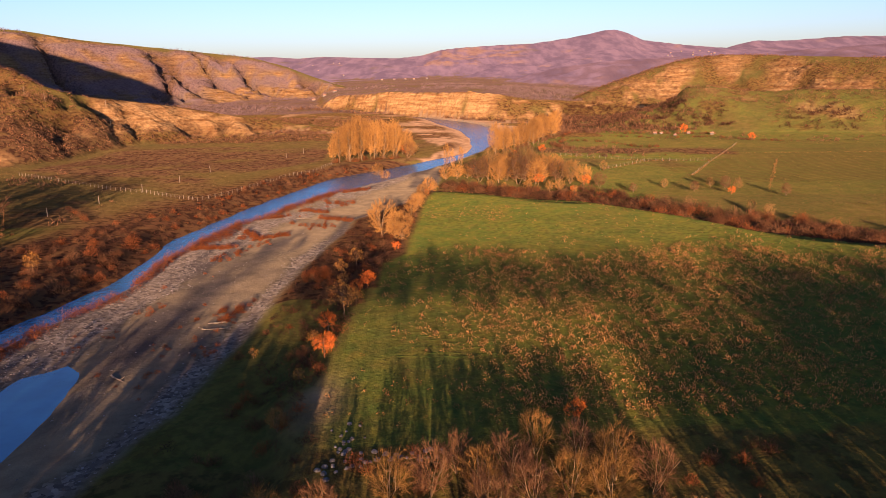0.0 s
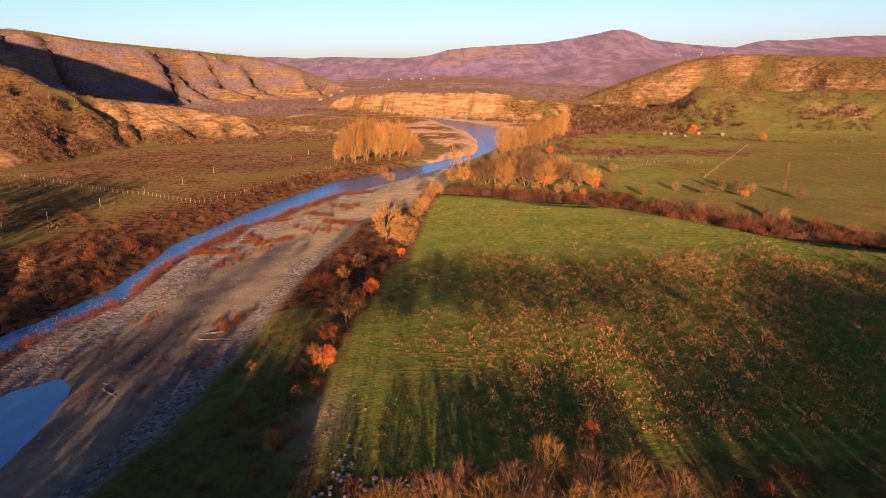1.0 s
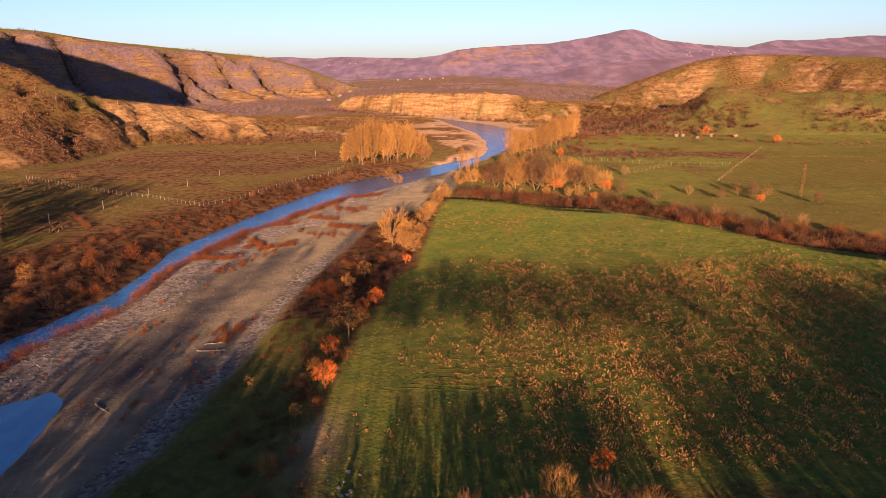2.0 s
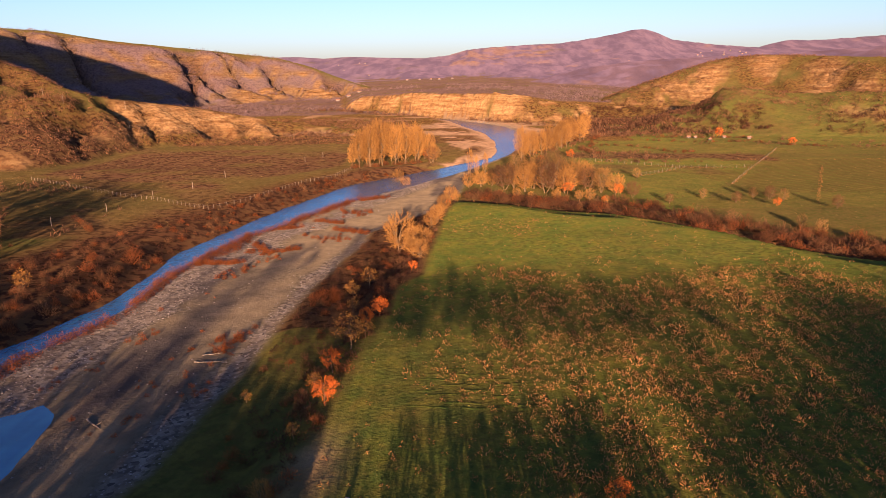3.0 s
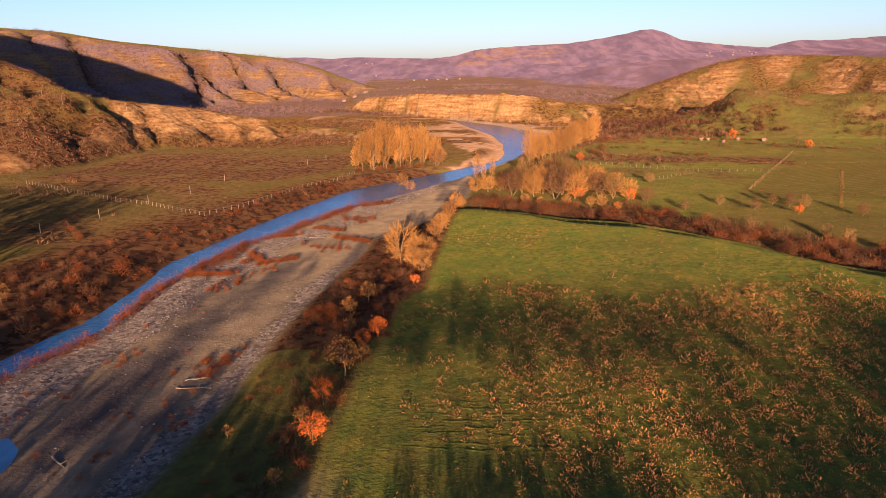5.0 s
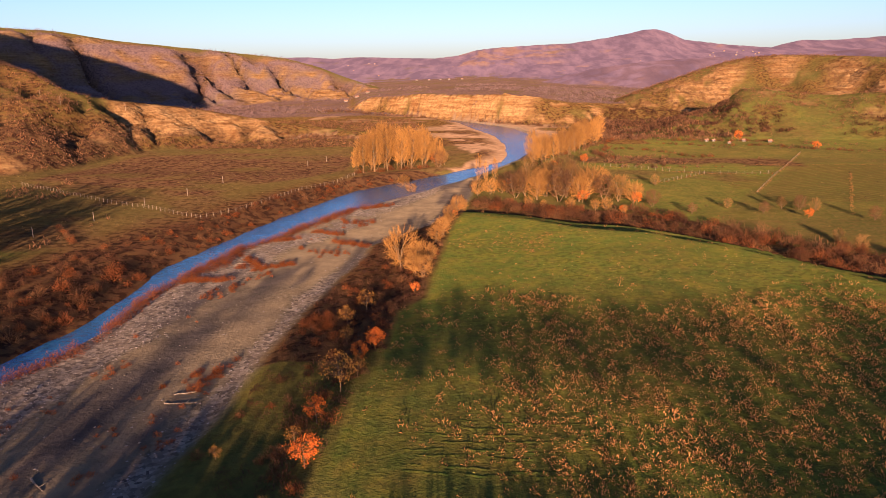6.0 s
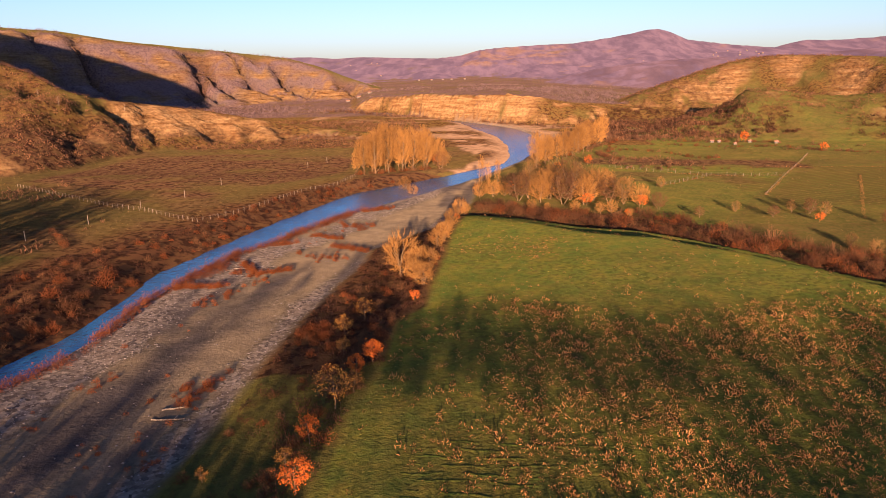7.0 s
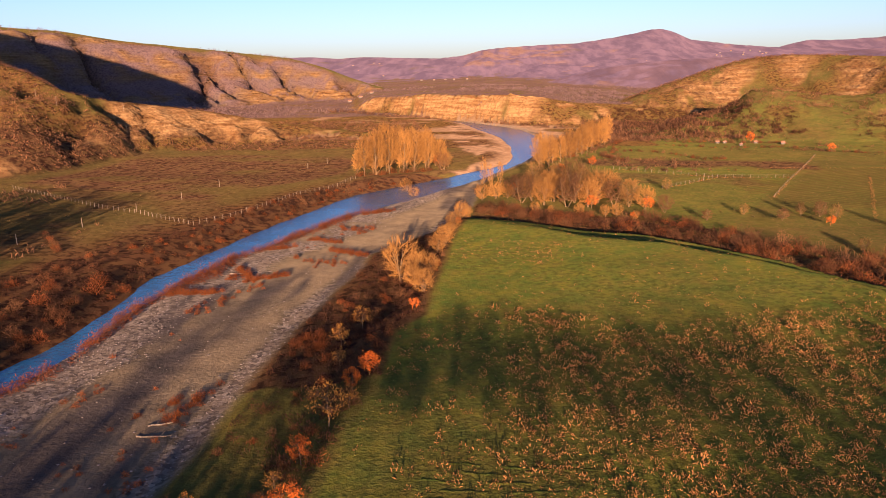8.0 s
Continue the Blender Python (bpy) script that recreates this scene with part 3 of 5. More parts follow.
def sticks(parts, sides=3):
    """Tapered sticks: rows of start, end, start radius, end radius. Those with end radius 0 come to a point."""
    verts, faces = [], []
    for p, q, a, b in parts:
        p, q = np.asarray(p, float), np.asarray(q, float)
        d = q - p
        d = d / (np.linalg.norm(d) + 1e-9)
        s = np.cross(d, (0.31, 0.95, 0.07) if abs(d[2]) > 0.5 else (0, 0, 1))
        s /= np.linalg.norm(s) + 1e-9
        t = np.cross(d, s)
        i = len(verts)
        ring = [(math.cos(2 * math.pi * k / sides), math.sin(2 * math.pi * k / sides)) for k in range(sides)]
        verts += [p + a * (c * s + e * t) for c, e in ring]
        if b <= 0:
            verts.append(q)
            faces += [(i + k, i + (k + 1) % sides, i + sides) for k in range(sides)]
        else:
            verts += [q + b * (c * s + e * t) for c, e in ring]
            for k in range(sides):
                m = (k + 1) % sides
                faces += [(i + k, i + m, i + sides + m), (i + k, i + sides + m, i + sides + k)]
    return verts, faces


def joined(*pieces):
    verts, faces = [], []
    for v, f in pieces:
        i = len(verts)
        verts += list(v)
        faces += [tuple(k + i for k in t) for t in f]
    return verts, faces


def unit(v):
    return v / (np.linalg.norm(v) + 1e-9)


def bare_tree(seed, h, wide, bole, limbs, branches, twigs, rise, thick, stems=1):
    """Trunk sticks and crown sticks of a leafless tree, whose twigs fill an uneven egg. bole: share of the height below the crown; rise: how steeply limbs climb."""
    g = np.random.RandomState(seed)
    wood, fine = [], []
    r0 = 0.022 * h * thick
    half = np.array([wide / 2, wide / 2, h * (1 - bole) / 2])
    mid = np.array([0, 0, h * (1 + bole) / 2])
    fork = h * (bole + 0.02)
    boles = []
    for stem in range(stems):
        foot = np.array([*g.normal(0, 0.2 * (stems > 1), 2), -0.3])
        tip = mid + half * np.array([*g.normal(0, 0.1 + 0.22 * (stems > 1), 2), 0.55])
        pts = [foot + (tip - foot) * s + np.array([*g.normal(0, 0.012 * h, 2), 0]) * (s > 0) for s in np.linspace(0, 1, 5)]
        for k in range(4):
            wood.append((pts[k], pts[k + 1], r0 * (1 - 0.21 * k), r0 * (1 - 0.21 * (k + 1))))
        boles.append(pts)
    lumps = [(unit(g.normal(0, 1, 3)), g.uniform(0.1, 0.3)) for _ in range(7)]

    def rim(d):
        """How far the crown reaches in a direction: an egg with lumps."""
        k = 0.88
        for way, size in lumps:
            k += size * max(0.0, float(np.dot(d, way)) - 0.6)
        return half * d * k

    for j in range(limbs):
        up = 1 - 1.88 * (j + 0.5) / limbs
        angle = j * 2.4 + g.uniform(-0.4, 0.4)
        flat = math.sqrt(max(0.05, 1 - up * up))
        d = unit(np.array([flat * math.cos(angle), flat * math.sin(angle), up]))
        end = mid + rim(d) * g.uniform(0.5, 0.72)
        pts = boles[j % stems]
        z = max(fork, min(end[2] - rise * np.linalg.norm(end[:2]) * g.uniform(0.7, 1.1), pts[4][2] * 0.97))
        s = np.clip((z - pts[0][2]) / (pts[4][2] - pts[0][2]), 0.05, 0.99) * 4
        k = min(int(s), 3)
        a = pts[k] + (pts[k + 1] - pts[k]) * (s - k)
        c = (a + end) / 2 + np.array([0, 0, -0.12 * np.linalg.norm(end - a)]) + g.normal(0, 0.05 * wide, 3)
        limb = [a + (c - a) * 0.6, (a + end) / 2 * 0.4 + c * 0.6, end]
        last = a
        for m, b in enumerate(limb):
            wood.append((last, b, r0 * 0.4 * (1 - 0.27 * m), r0 * 0.4 * (1 - 0.27 * (m + 1))))
            last = b
        path = [a] + limb
        for m in range(branches):
            u = (0.3 + 0.7 * (m + g.uniform(0, 1)) / branches) * 3
            k = min(int(u), 2)
            q = path[k] + (path[k + 1] - path[k]) * (u - k)
            e = mid + rim(unit(d + g.normal(0, 0.42, 3) + np.array([0, 0, 0.12 * rise]))) * g.uniform(0.72, 0.97)
            fine.append((q, e, r0 * 0.15, r0 * 0.07))
            way = unit(e - q)
            for _ in range(twigs):
                f = q + (e - q) * g.uniform(0.3, 1)
                w = unit(way * 0.8 + g.normal(0, 0.45, 3) + np.array([0, 0, 0.2 + 0.2 * rise]))
                fine.append((f, f + w * wide * g.uniform(0.07, 0.17), r0 * 0.17, 0))
    return wood, fine


def leaves(points, size, g, count):
    """Small bent leaf sprays round points."""
    verts, faces = [], []
    for _ in range(count):
        p = points[g.randint(len(points))] + g.normal(0, size * 0.9, 3)
        u, v = unit(g.normal(0, 1, 3)), unit(g.normal(0, 1, 3))
        w = unit(np.cross(u, v))
        v = np.cross(w, u)
        i = len(verts)
        k = size * g.uniform(0.5, 1)
        verts += [p - u * k, p + v * k * 0.5 + w * k * 0.15, p + u * k, p - v * k * 0.5 + w * k * 0.15]
        faces += [(i, i + 1, i + 2), (i, i + 2, i + 3)]
    return verts, faces


def tree_kind(name, label, category, wood, crown_mat, crown_leaves=None, leaf_mat=None):
    """A tree: an Empty at its foot, with a trunk and a crown."""
    trunk, fine = wood
    root = tagged(new(name), label, category)
    root.empty_display_size = 0.5
    v, f = sticks(trunk, 5)
    new("trunk", mesh_from("trunk", v, f, BARK)).parent = root
    v, f = sticks(fine, 3)
    new("crown", mesh_from("crown", v, f, crown_mat)).parent = root
    if crown_leaves:
        foliage = new("foliage", mesh_from("foliage", *crown_leaves, leaf_mat))
        foliage.parent = root
    return root


def heights(xs, ys):
    return land(np.array(xs, float), np.array(ys, float))[0]


def plant(kinds, spots, group, seed=0, sink=0.1):
    """Stand copies of the kinds on the ground. Spots: x, y, size."""
    g = random.Random(seed)
    zs = heights([s[0] for s in spots], [s[1] for s in spots])
    for i, ((x, y, size), z) in enumerate(zip(spots, zs)):
        src = kinds[i % len(kinds)]
        k = size * g.uniform(0.92, 1.08)
        m = Matrix.LocRotScale((x, y, z - sink), Euler((g.gauss(0, 0.03), g.gauss(0, 0.03), g.uniform(0, 6.28))), (k * g.uniform(0.9, 1.1), k * g.uniform(0.9, 1.1), k))
        tagged(copy_thing(src, m), group=group)


def drop(kinds):
    """Take the models themselves away once their copies stand."""
    for src in kinds:
        for o in (*src.children_recursive, src):
            bpy.data.objects.remove(o)


def strew(name, models, xs, ys, sizes, mat, label, category, seed=0, sink=0.05, flat=1.0):
    """One mesh of many copies of small models on the ground: stuff that nobody could count."""
    g = np.random.RandomState(seed)
    zs = heights(xs, ys)
    out_v, out_f, out_t, base = [], [], [], 0
    which = g.randint(len(models), size=len(xs))
    for k, (v, f) in enumerate(models):
        v, f = np.asarray(v, float), np.asarray(f)
        pick = np.nonzero(which == k)[0]
        if not len(pick):
            continue
        a = g.uniform(0, 6.283, len(pick))
        s = np.asarray(sizes)[pick] * g.uniform(0.8, 1.2, len(pick))
        up = s * g.uniform(0.8, 1.2, len(pick)) * flat
        X = (v[None, :, 0] * np.cos(a)[:, None] - v[None, :, 1] * np.sin(a)[:, None]) * s[:, None] + np.asarray(xs)[pick][:, None]
        Y = (v[None, :, 0] * np.sin(a)[:, None] + v[None, :, 1] * np.cos(a)[:, None]) * s[:, None] + np.asarray(ys)[pick][:, None]
        Z = v[None, :, 2] * up[:, None] + zs[pick][:, None] - sink
        out_v.append(np.stack([X, Y, Z], -1).reshape(-1, 3))
        out_f.append((f[None] + (np.arange(len(pick)) * len(v))[:, None, None]).reshape(-1, 3) + base)
        out_t.append(np.repeat(g.uniform(0, 1, len(pick)), len(v)))
        base += len(pick) * len(v)
    me = mesh_from(name, np.concatenate(out_v), np.concatenate(out_f), mat, np.concatenate(out_t))
    return tagged(new(name, me), label, category, kind="stuff")


def dome(seed, n, r, flat=0.8, side=2, core=0.25):
    """A rounded bush of twigs that spread from its foot, about 1 unit high and 1.6 wide."""
    g = np.random.RandomState(seed)
    out = []
    lumps = [(unit(np.abs(g.normal(0, 1, 3)) * (g.choice([-1, 1]), g.choice([-1, 1]), 1)), g.uniform(0.1, 0.4)) for _ in range(4)]
    for j in range(n):
        up = (j + 0.5) / n
        a = j * 2.4 + g.uniform(-0.4, 0.4)
        f = math.sqrt(max(0.02, 1 - up * up))
        d = np.array([f * math.cos(a), f * math.sin(a), up * 0.95 + 0.08])
        reach = g.uniform(0.7, 1.0) * (0.8 + sum(k * max(0, float(np.dot(d, w)) - 0.5) for w, k in lumps))
        foot = d * core * np.array([1, 1, 0.6]) * g.uniform(0.3, 1)
        tip = d * reach * np.array([flat, flat, 1])
        out.append((foot, tip, r, 0))
        for _ in range(side):
            q = foot + (tip - foot) * g.uniform(0.3, 0.75)
            out.append((q, q + unit(d + g.normal(0, 0.45, 3) + np.array([0, 0, 0.3])) * reach * g.uniform(0.25, 0.42), r * 0.75, 0))
    return sticks(out, 3)


def spray(seed, n, length, width, flat=0.75, lift=0.5):
    """A soft bush: n slender bent sprigs that fill a lumpy dome, about 1 unit high and 2 * flat wide."""
    g = np.random.RandomState(seed)
    lumps = [(unit(np.array([g.normal(), g.normal(), abs(g.normal())])), g.uniform(0.1, 0.45)) for _ in range(4)]
    verts, faces = [], []
    for j in range(n):
        up = (j + 0.5) / n
        a, f = j * 2.4 + g.uniform(-0.5, 0.5), math.sqrt(max(0.02, 1 - up * up))
        d = np.array([f * math.cos(a), f * math.sin(a), up])
        reach = (0.78 + sum(k * max(0, float(np.dot(d, w)) - 0.5) for w, k in lumps)) * g.uniform(0.45, 1.0) ** 0.5
        tip = d * reach * np.array([flat, flat, 1])
        way = unit(d + g.normal(0, 0.5, 3) + np.array([0, 0, lift]))
        foot = tip - way * length * g.uniform(0.7, 1.2)
        foot[2] = max(foot[2], -0.05)
        side = unit(np.cross(way, g.normal(0, 1, 3))) * width
        i = len(verts)
        verts += [foot - side * 0.4, foot + side * 0.4, (foot + tip) / 2 + side, tip]
        faces += [(i, i + 1, i + 2), (i, i + 2, i + 3)]
    return verts, faces


def pebble(seed):
    g = np.random.RandomState(seed)
    v = np.array([(1, 0, 0), (0, 1, 0), (-1, 0, 0), (0, -1, 0), (0, 0, 0.6), (0, 0, -0.5)], float) * g.uniform(0.7, 1.2, (6, 3))
    return v, [(0, 1, 4), (1, 2, 4), (2, 3, 4), (3, 0, 4), (1, 0, 5), (2, 1, 5), (3, 2, 5), (0, 3, 5)]


rng = np.random.RandomState(7)

# ---- poplars and round trees ----
poplars = [tree_kind("poplar", "tall bare poplar with golden upswept twigs beside the river", "tree", bare_tree(10 + k, 21, 11.6, 0.0, 24, 8, 10, 1.9, 0.54), TWIG_GOLD) for k in range(3)]
spots = [(-51, 322, 0.95), (-46.5, 325, 1.0), (-41.5, 330, 1.05), (-36, 334, 0.9), (-32, 339, 1.08), (-26, 343, 0.98), (-44, 338, 1.05), (-36, 346, 1.0), (-28, 351, 0.92), (-21, 349, 0.7), (-49, 332, 0.85), (-40, 351, 1.0), (-55, 326, 0.62), (-19, 344, 0.52)]
plant(poplars, spots, "poplars on the river bank", 1)
row = [(21 + 46 * s + rng.normal(0, 1.0), 340 + 104 * s ** 1.2 + rng.normal(0, 1.5), rng.uniform(0.62, 0.8) + 0.12 * s) for s in np.linspace(0, 1, 16)]
plant(poplars, row, "row of poplars across the river", 2)
slim = [tree_kind("slim_poplar", "slender pale young poplar with sparse bare twigs", "tree", bare_tree(30 + k, 16.5, 4.0, 0.2, 16, 6, 9, 2.6, 0.42), TWIG_GOLD) for k in range(2)]
plant(slim, [(-1.2, 271, 1.0), (4.6, 272, 0.92), (1.6, 274, 0.7)], "slender poplars at the ford", 3)

round_trees = [tree_kind("round_tree", "round bare willow tree with dense golden twigs", "tree", bare_tree(40 + k, 10, 10.4, 0.0, 20, 8, 10, 1.0, 0.7, 3), TWIG_GOLD) for k in range(3)]
plant(round_trees, [(-17.5, 174.5, 1.12), (-13.8, 171, 0.6), (-11.5, 160, 0.55), (-13.3, 163, 0.5), (-10.8, 172, 0.42), (-9.4, 191, 0.56), (-10.6, 186, 0.45), (-8, 205, 0.55), (-8.8, 200, 0.42), (-6.8, 222, 0.5), (-5.6, 229, 0.42), (-31, 300, 0.72), (-27, 290, 0.5)], "golden trees along the field edge", 4)
brown_trees = [tree_kind("bare_tree", "broad bare deciduous tree with dull olive twigs", "tree", bare_tree(50 + k, 11, 10.4, 0.0, 18, 7, 9, 1.0, 0.84, 2), TWIG_OLIVE if k else TWIG_BROWN) for k in range(3)]
clump = [(11.6, 262, 0.85), (15, 266, 1.0), (18.3, 259, 0.9), (22, 265, 1.05), (25.6, 256, 1.0), (29, 264, 1.1), (32.4, 256, 0.95), (36, 263, 1.05), (40.9, 259, 0.85), (45, 256, 0.8), (49.2, 252, 0.7), (21, 275, 1.0), (30, 276, 1.1), (38, 274, 1.0), (14, 279, 0.8), (47, 266, 0.75), (9, 272, 0.7), (24, 285, 0.9), (34, 288, 0.9), (43, 280, 0.8), (54, 247, 0.55), (18, 300, 0.8), (27, 302, 0.8)]
plant(brown_trees[:2] + round_trees[:2], [(x, y, size * 1.1) for x, y, size in clump], "grove behind the field", 5)
plant(brown_trees, [(-20, 343, 0.75), (-24, 357, 0.9), (-27, 366, 0.95), (-33, 372, 0.9), (-30, 385, 0.9), (-18, 352, 0.7), (-36, 390, 0.95), (-28, 404, 0.9), (-40, 412, 0.9), (-34, 424, 0.85), (-48, 380, 0.9), (-56, 398, 0.85), (-62, 415, 0.9)], "brown trees behind the poplars", 20)
plant(brown_trees, [(95.6, 238, 0.5), (99, 236, 0.42), (91, 240, 0.38), (83, 233, 0.36), (88.5, 200, 0.4), (89.5, 191, 0.42), (63, 235, 0.38), (64, 286, 0.45), (47, 287, 0.5), (109, 222, 0.42), (76, 243, 0.34)], "hedge trees below the meadow", 18)
plant(round_trees, [(-1.5, 268, 0.62), (3.0, 269, 0.66), (7, 270, 0.55), (15, 248, 0.36), (19.5, 246, 0.3), (28, 244, 0.42), (35, 240, 0.4), (38.5, 241, 0.45), (43, 236, 0.3)], "low golden bushes at the grove", 6)

# The wood under the drone, which throws the long shadows
near_trees = [tree_kind("ash_tree", "leafless ash tree with pale forked limbs", "tree", bare_tree(60 + k, 10, 8.8, 0.04, 17, 9, 13, 1.3, 0.5, 3), TWIG_NEAR if k % 2 else TWIG_BROWN) for k in range(4)]
front = [(-2.3, 57, 0.66), (2.6, 56.5, 0.69), (5.4, 58.5, 0.64), (-6, 56, 0.61), (0.4, 61, 0.55), (8.6, 64, 0.55), (12.5, 61.5, 0.55), (15.5, 58.5, 0.61), (18.5, 56, 0.55), (11, 56, 0.61), (7, 54, 0.64), (14, 53, 0.64), (-26.5, 57, 0.46), (-24, 56, 0.48), (-21.5, 57, 0.41), (-17, 53, 0.51), (-12, 53, 0.55), (-20.5, 72.3, 0.37), (3, 52, 0.69)]
plant(near_trees, front, "trees of the near wood", 7)
# Out of view: heights and bare boles set by where their shadow falls
tall_trees = [tree_kind("tall_ash_tree", "out-of-view tall leafless ash with a high open crown", "tree", bare_tree(70 + k, 17, 7, 0.68, 13, 5, 6, 0.5, 0.31), TWIG_BROWN) for k in range(2)]
open_trees = [tree_kind("tall_ash_tree", "out-of-view tall leafless ash with a loose open crown", "tree", bare_tree(78 + k, 17, 8, 0.5, 15, 5, 6, 0.7, 0.4), TWIG_BROWN) for k in range(2)]
back, loose = [], []
for k in range(42):
    x, y = -25 + 1.4 * k + 0.035 * max(0, k - 24) ** 2 + rng.uniform(-0.4, 0.4), rng.uniform(15, 18)
    back.append((x, y, (150 - 0.17 * (x + 11) - y) * math.tan(SUN_UP) / 17 * rng.uniform(0.985, 1.015) / 0.97))
for k in range(14):
    x, y = 32 + 2.9 * k + rng.uniform(-0.9, 0.9), rng.uniform(10, 19)
    loose.append((x, y, (138 - y) * math.tan(SUN_UP) / 17 * rng.uniform(0.86, 1.02)))
plant(tall_trees, back, "tall trees behind the near wood", 8)
plant(open_trees, loose, "tall trees behind the near wood", 19)
plain_trees = [tree_kind("ash_tree", "leafless ash tree with pale forked limbs", "tree", bare_tree(75 + k, 10, 8, 0.1, 12, 5, 6, 1.0, 1.0), TWIG_BROWN) for k in range(3)]
# Most of these stand out of view, placed to shade field, bar and meadow
spots = [(30 + 1.15 * k + rng.uniform(-2, 2), rng.uniform(20, 34), rng.uniform(1.05, 1.3) * (1 + 0.5 * min(1, max(0, (k - 14) / 12)))) for k in range(60)]
spots += [(-88 + 1.9 * k + rng.uniform(-1.5, 1.5), rng.uniform(16, 31), rng.uniform(0.95, 1.3)) for k in range(30)]
spots += [(-34 + 2.2 * k, rng.uniform(20, 28), rng.uniform(1.15, 1.4)) for k in range(9)] + [(-37 + 2.1 * k, rng.uniform(27, 33), rng.uniform(1.15, 1.35)) for k in range(10)] + [(-38 + 2.2 * k, rng.uniform(16, 25), rng.uniform(1.45, 1.7)) for k in range(10)]
spots += [(-20 + 2.6 * k + rng.uniform(-1, 1), rng.uniform(36, 49), rng.uniform(0.6, 0.75)) for k in range(20)]
spots += [(-112, 118, 1.1), (-122, 128, 1.25), (-131, 120, 1.2), (-118, 108, 1.1), (-142, 138, 1.3), (-152, 150, 1.2), (-128, 146, 0.9), (-160, 165, 1.2), (-172, 160, 1.2), (-104, 102, 0.9)]
spots += [(-61, 8, 2.2), (-57, 14, 1.9), (-53, 4, 2.0), (-46, 10, 2.3), (-44, 18, 1.8), (-39, 12, 1.5), (-36, 2, 2.1), (-66, 12, 1.7), (-70, 6, 1.8), (-33, 15, 1.5)]
spots += [(-36 + 2.4 * k, 38 + rng.uniform(-3, 4), rng.uniform(0.8, 1.0)) for k in range(9)]
spots += [(rng.uniform(-80, -40), rng.uniform(-22, 4), rng.uniform(1.8, 2.4)) for _ in range(6)]
spots += [(-35 + 2.3 * k, rng.uniform(6, 18), rng.uniform(1.55, 1.85)) for k in range(8)]
spots += [(-126, 168, 1.5), (-136, 172, 1.6), (-146, 178, 1.6), (-158, 186, 1.6), (-170, 196, 1.6), (-182, 205, 1.6), (-120, 158, 1.4), (-112, 146, 1.2), (-104, 128, 1.2)]
spots += [(-118, 172, 1.9), (-125, 176, 1.9), (-129, 184, 1.8), (-135, 190, 1.8), (-141, 200, 1.8), (-150, 206, 1.8)]
plant(plain_trees, spots, "trees of the near wood", 15)
# Unseen trees, added only to throw shade on the west bank and meadow
spots = [(-82 - 6.0 * k + rng.uniform(-1.5, 1.5), rng.uniform(76, 94), rng.uniform(1.1, 1.55)) for k in range(9)] + [(-125, 164, 1.1), (-135, 180, 1.25), (-146, 186, 1.3), (-153, 196, 1.2), (-162, 205, 1.3), (-131, 172, 1.0), (-76.5, 64, 1.5), (-77, 56, 1.6), (-90.5, 66, 1.5), (-91, 74, 1.35), (-95, 80, 1.4)]
plant(brown_trees, spots, "broad trees beyond the west bank", 23)

# Small trees that still carry leaves
def leafy(seed, h, wide, count, name, label, leaf_mat):
    wood, fine = bare_tree(seed, h, wide, 0.2, 9, 6, 7, 0.8, 0.9)
    tips = [f[1] for f in fine]
    return tree_kind(name, label, "tree", (wood, fine), TWIG_BROWN, leaves(tips, 0.16, np.random.RandomState(seed), count), leaf_mat)


reds = [leafy(80 + k, 4.6, 4.2, 900, "red_oak_bush", "small oak bush with bright orange-red autumn leaves", LEAF_RED) for k in range(2)]
plant(reds, [(-18.3, 92.2, 0.9), (-19.3, 101.8, 0.75), (-17.2, 119.5, 0.7), (-15.6, 124.5, 0.75), (-12.2, 151, 0.55), (13.9, 70.4, 0.62), (-6.2, 231, 0.55), (-7.2, 212, 0.4), (146, 436, 1.5), (168, 389, 1.0), (9, 281, 0.8), (33, 254, 0.9), (50, 251, 0.9), (30, 322, 1.0), (46, 346, 1.0), (42.5, 236, 0.5), (93, 226, 0.7), (-22, 352, 1.2)], "oak bushes with red leaves", 9)
golds = [leafy(90 + k, 5.2, 4.6, 420, "golden_bush", "small bare tree with its last golden leaves", LEAF_GOLD) for k in range(2)]
plant(golds, [(-18.2, 110.2, 1.1), (-16.6, 114.8, 0.6), (-20.3, 84, 0.4), (-20.8, 97, 0.55), (-90.5, 143, 0.85), (-30.2, 97, 0.35), (-21.5, 131.8, 0.6), (-23, 140, 0.75), (-21, 148, 0.8)], "golden bushes by the field", 10)

# ---- shrubs ----
def brush(seed, stems, twigs, r):
    """A soft thicket of several rounded lumps: a few arching stems that carry many fine sprigs. About 1 high, 1.6 wide."""
    g = np.random.RandomState(seed)
    lumps = [(0.0, 0.0, 0.95)] + [(g.uniform(0.15, 0.36) * math.cos(2.1 * k + seed), g.uniform(0.15, 0.36) * math.sin(2.1 * k + seed), g.uniform(0.55, 0.85)) for k in range(3)]
    pieces, poles = [], []
    for k, (cx, cy, high) in enumerate(lumps):
        v, f = spray(seed * 7 + k, stems * twigs // 4, 0.27, r * 0.85, 0.64, 0.15)
        pieces.append((np.asarray(v) * high + np.array([cx, cy, 0]), f))
        for _ in range(3):
            tip = np.array([cx + g.normal(0, 0.18), cy + g.normal(0, 0.18), high * g.uniform(0.45, 0.7)])
            poles.append((np.array([cx * 0.4, cy * 0.4, -0.05]), tip, r * 0.9, r * 0.3))
    return joined(sticks(poles, 3), *pieces)


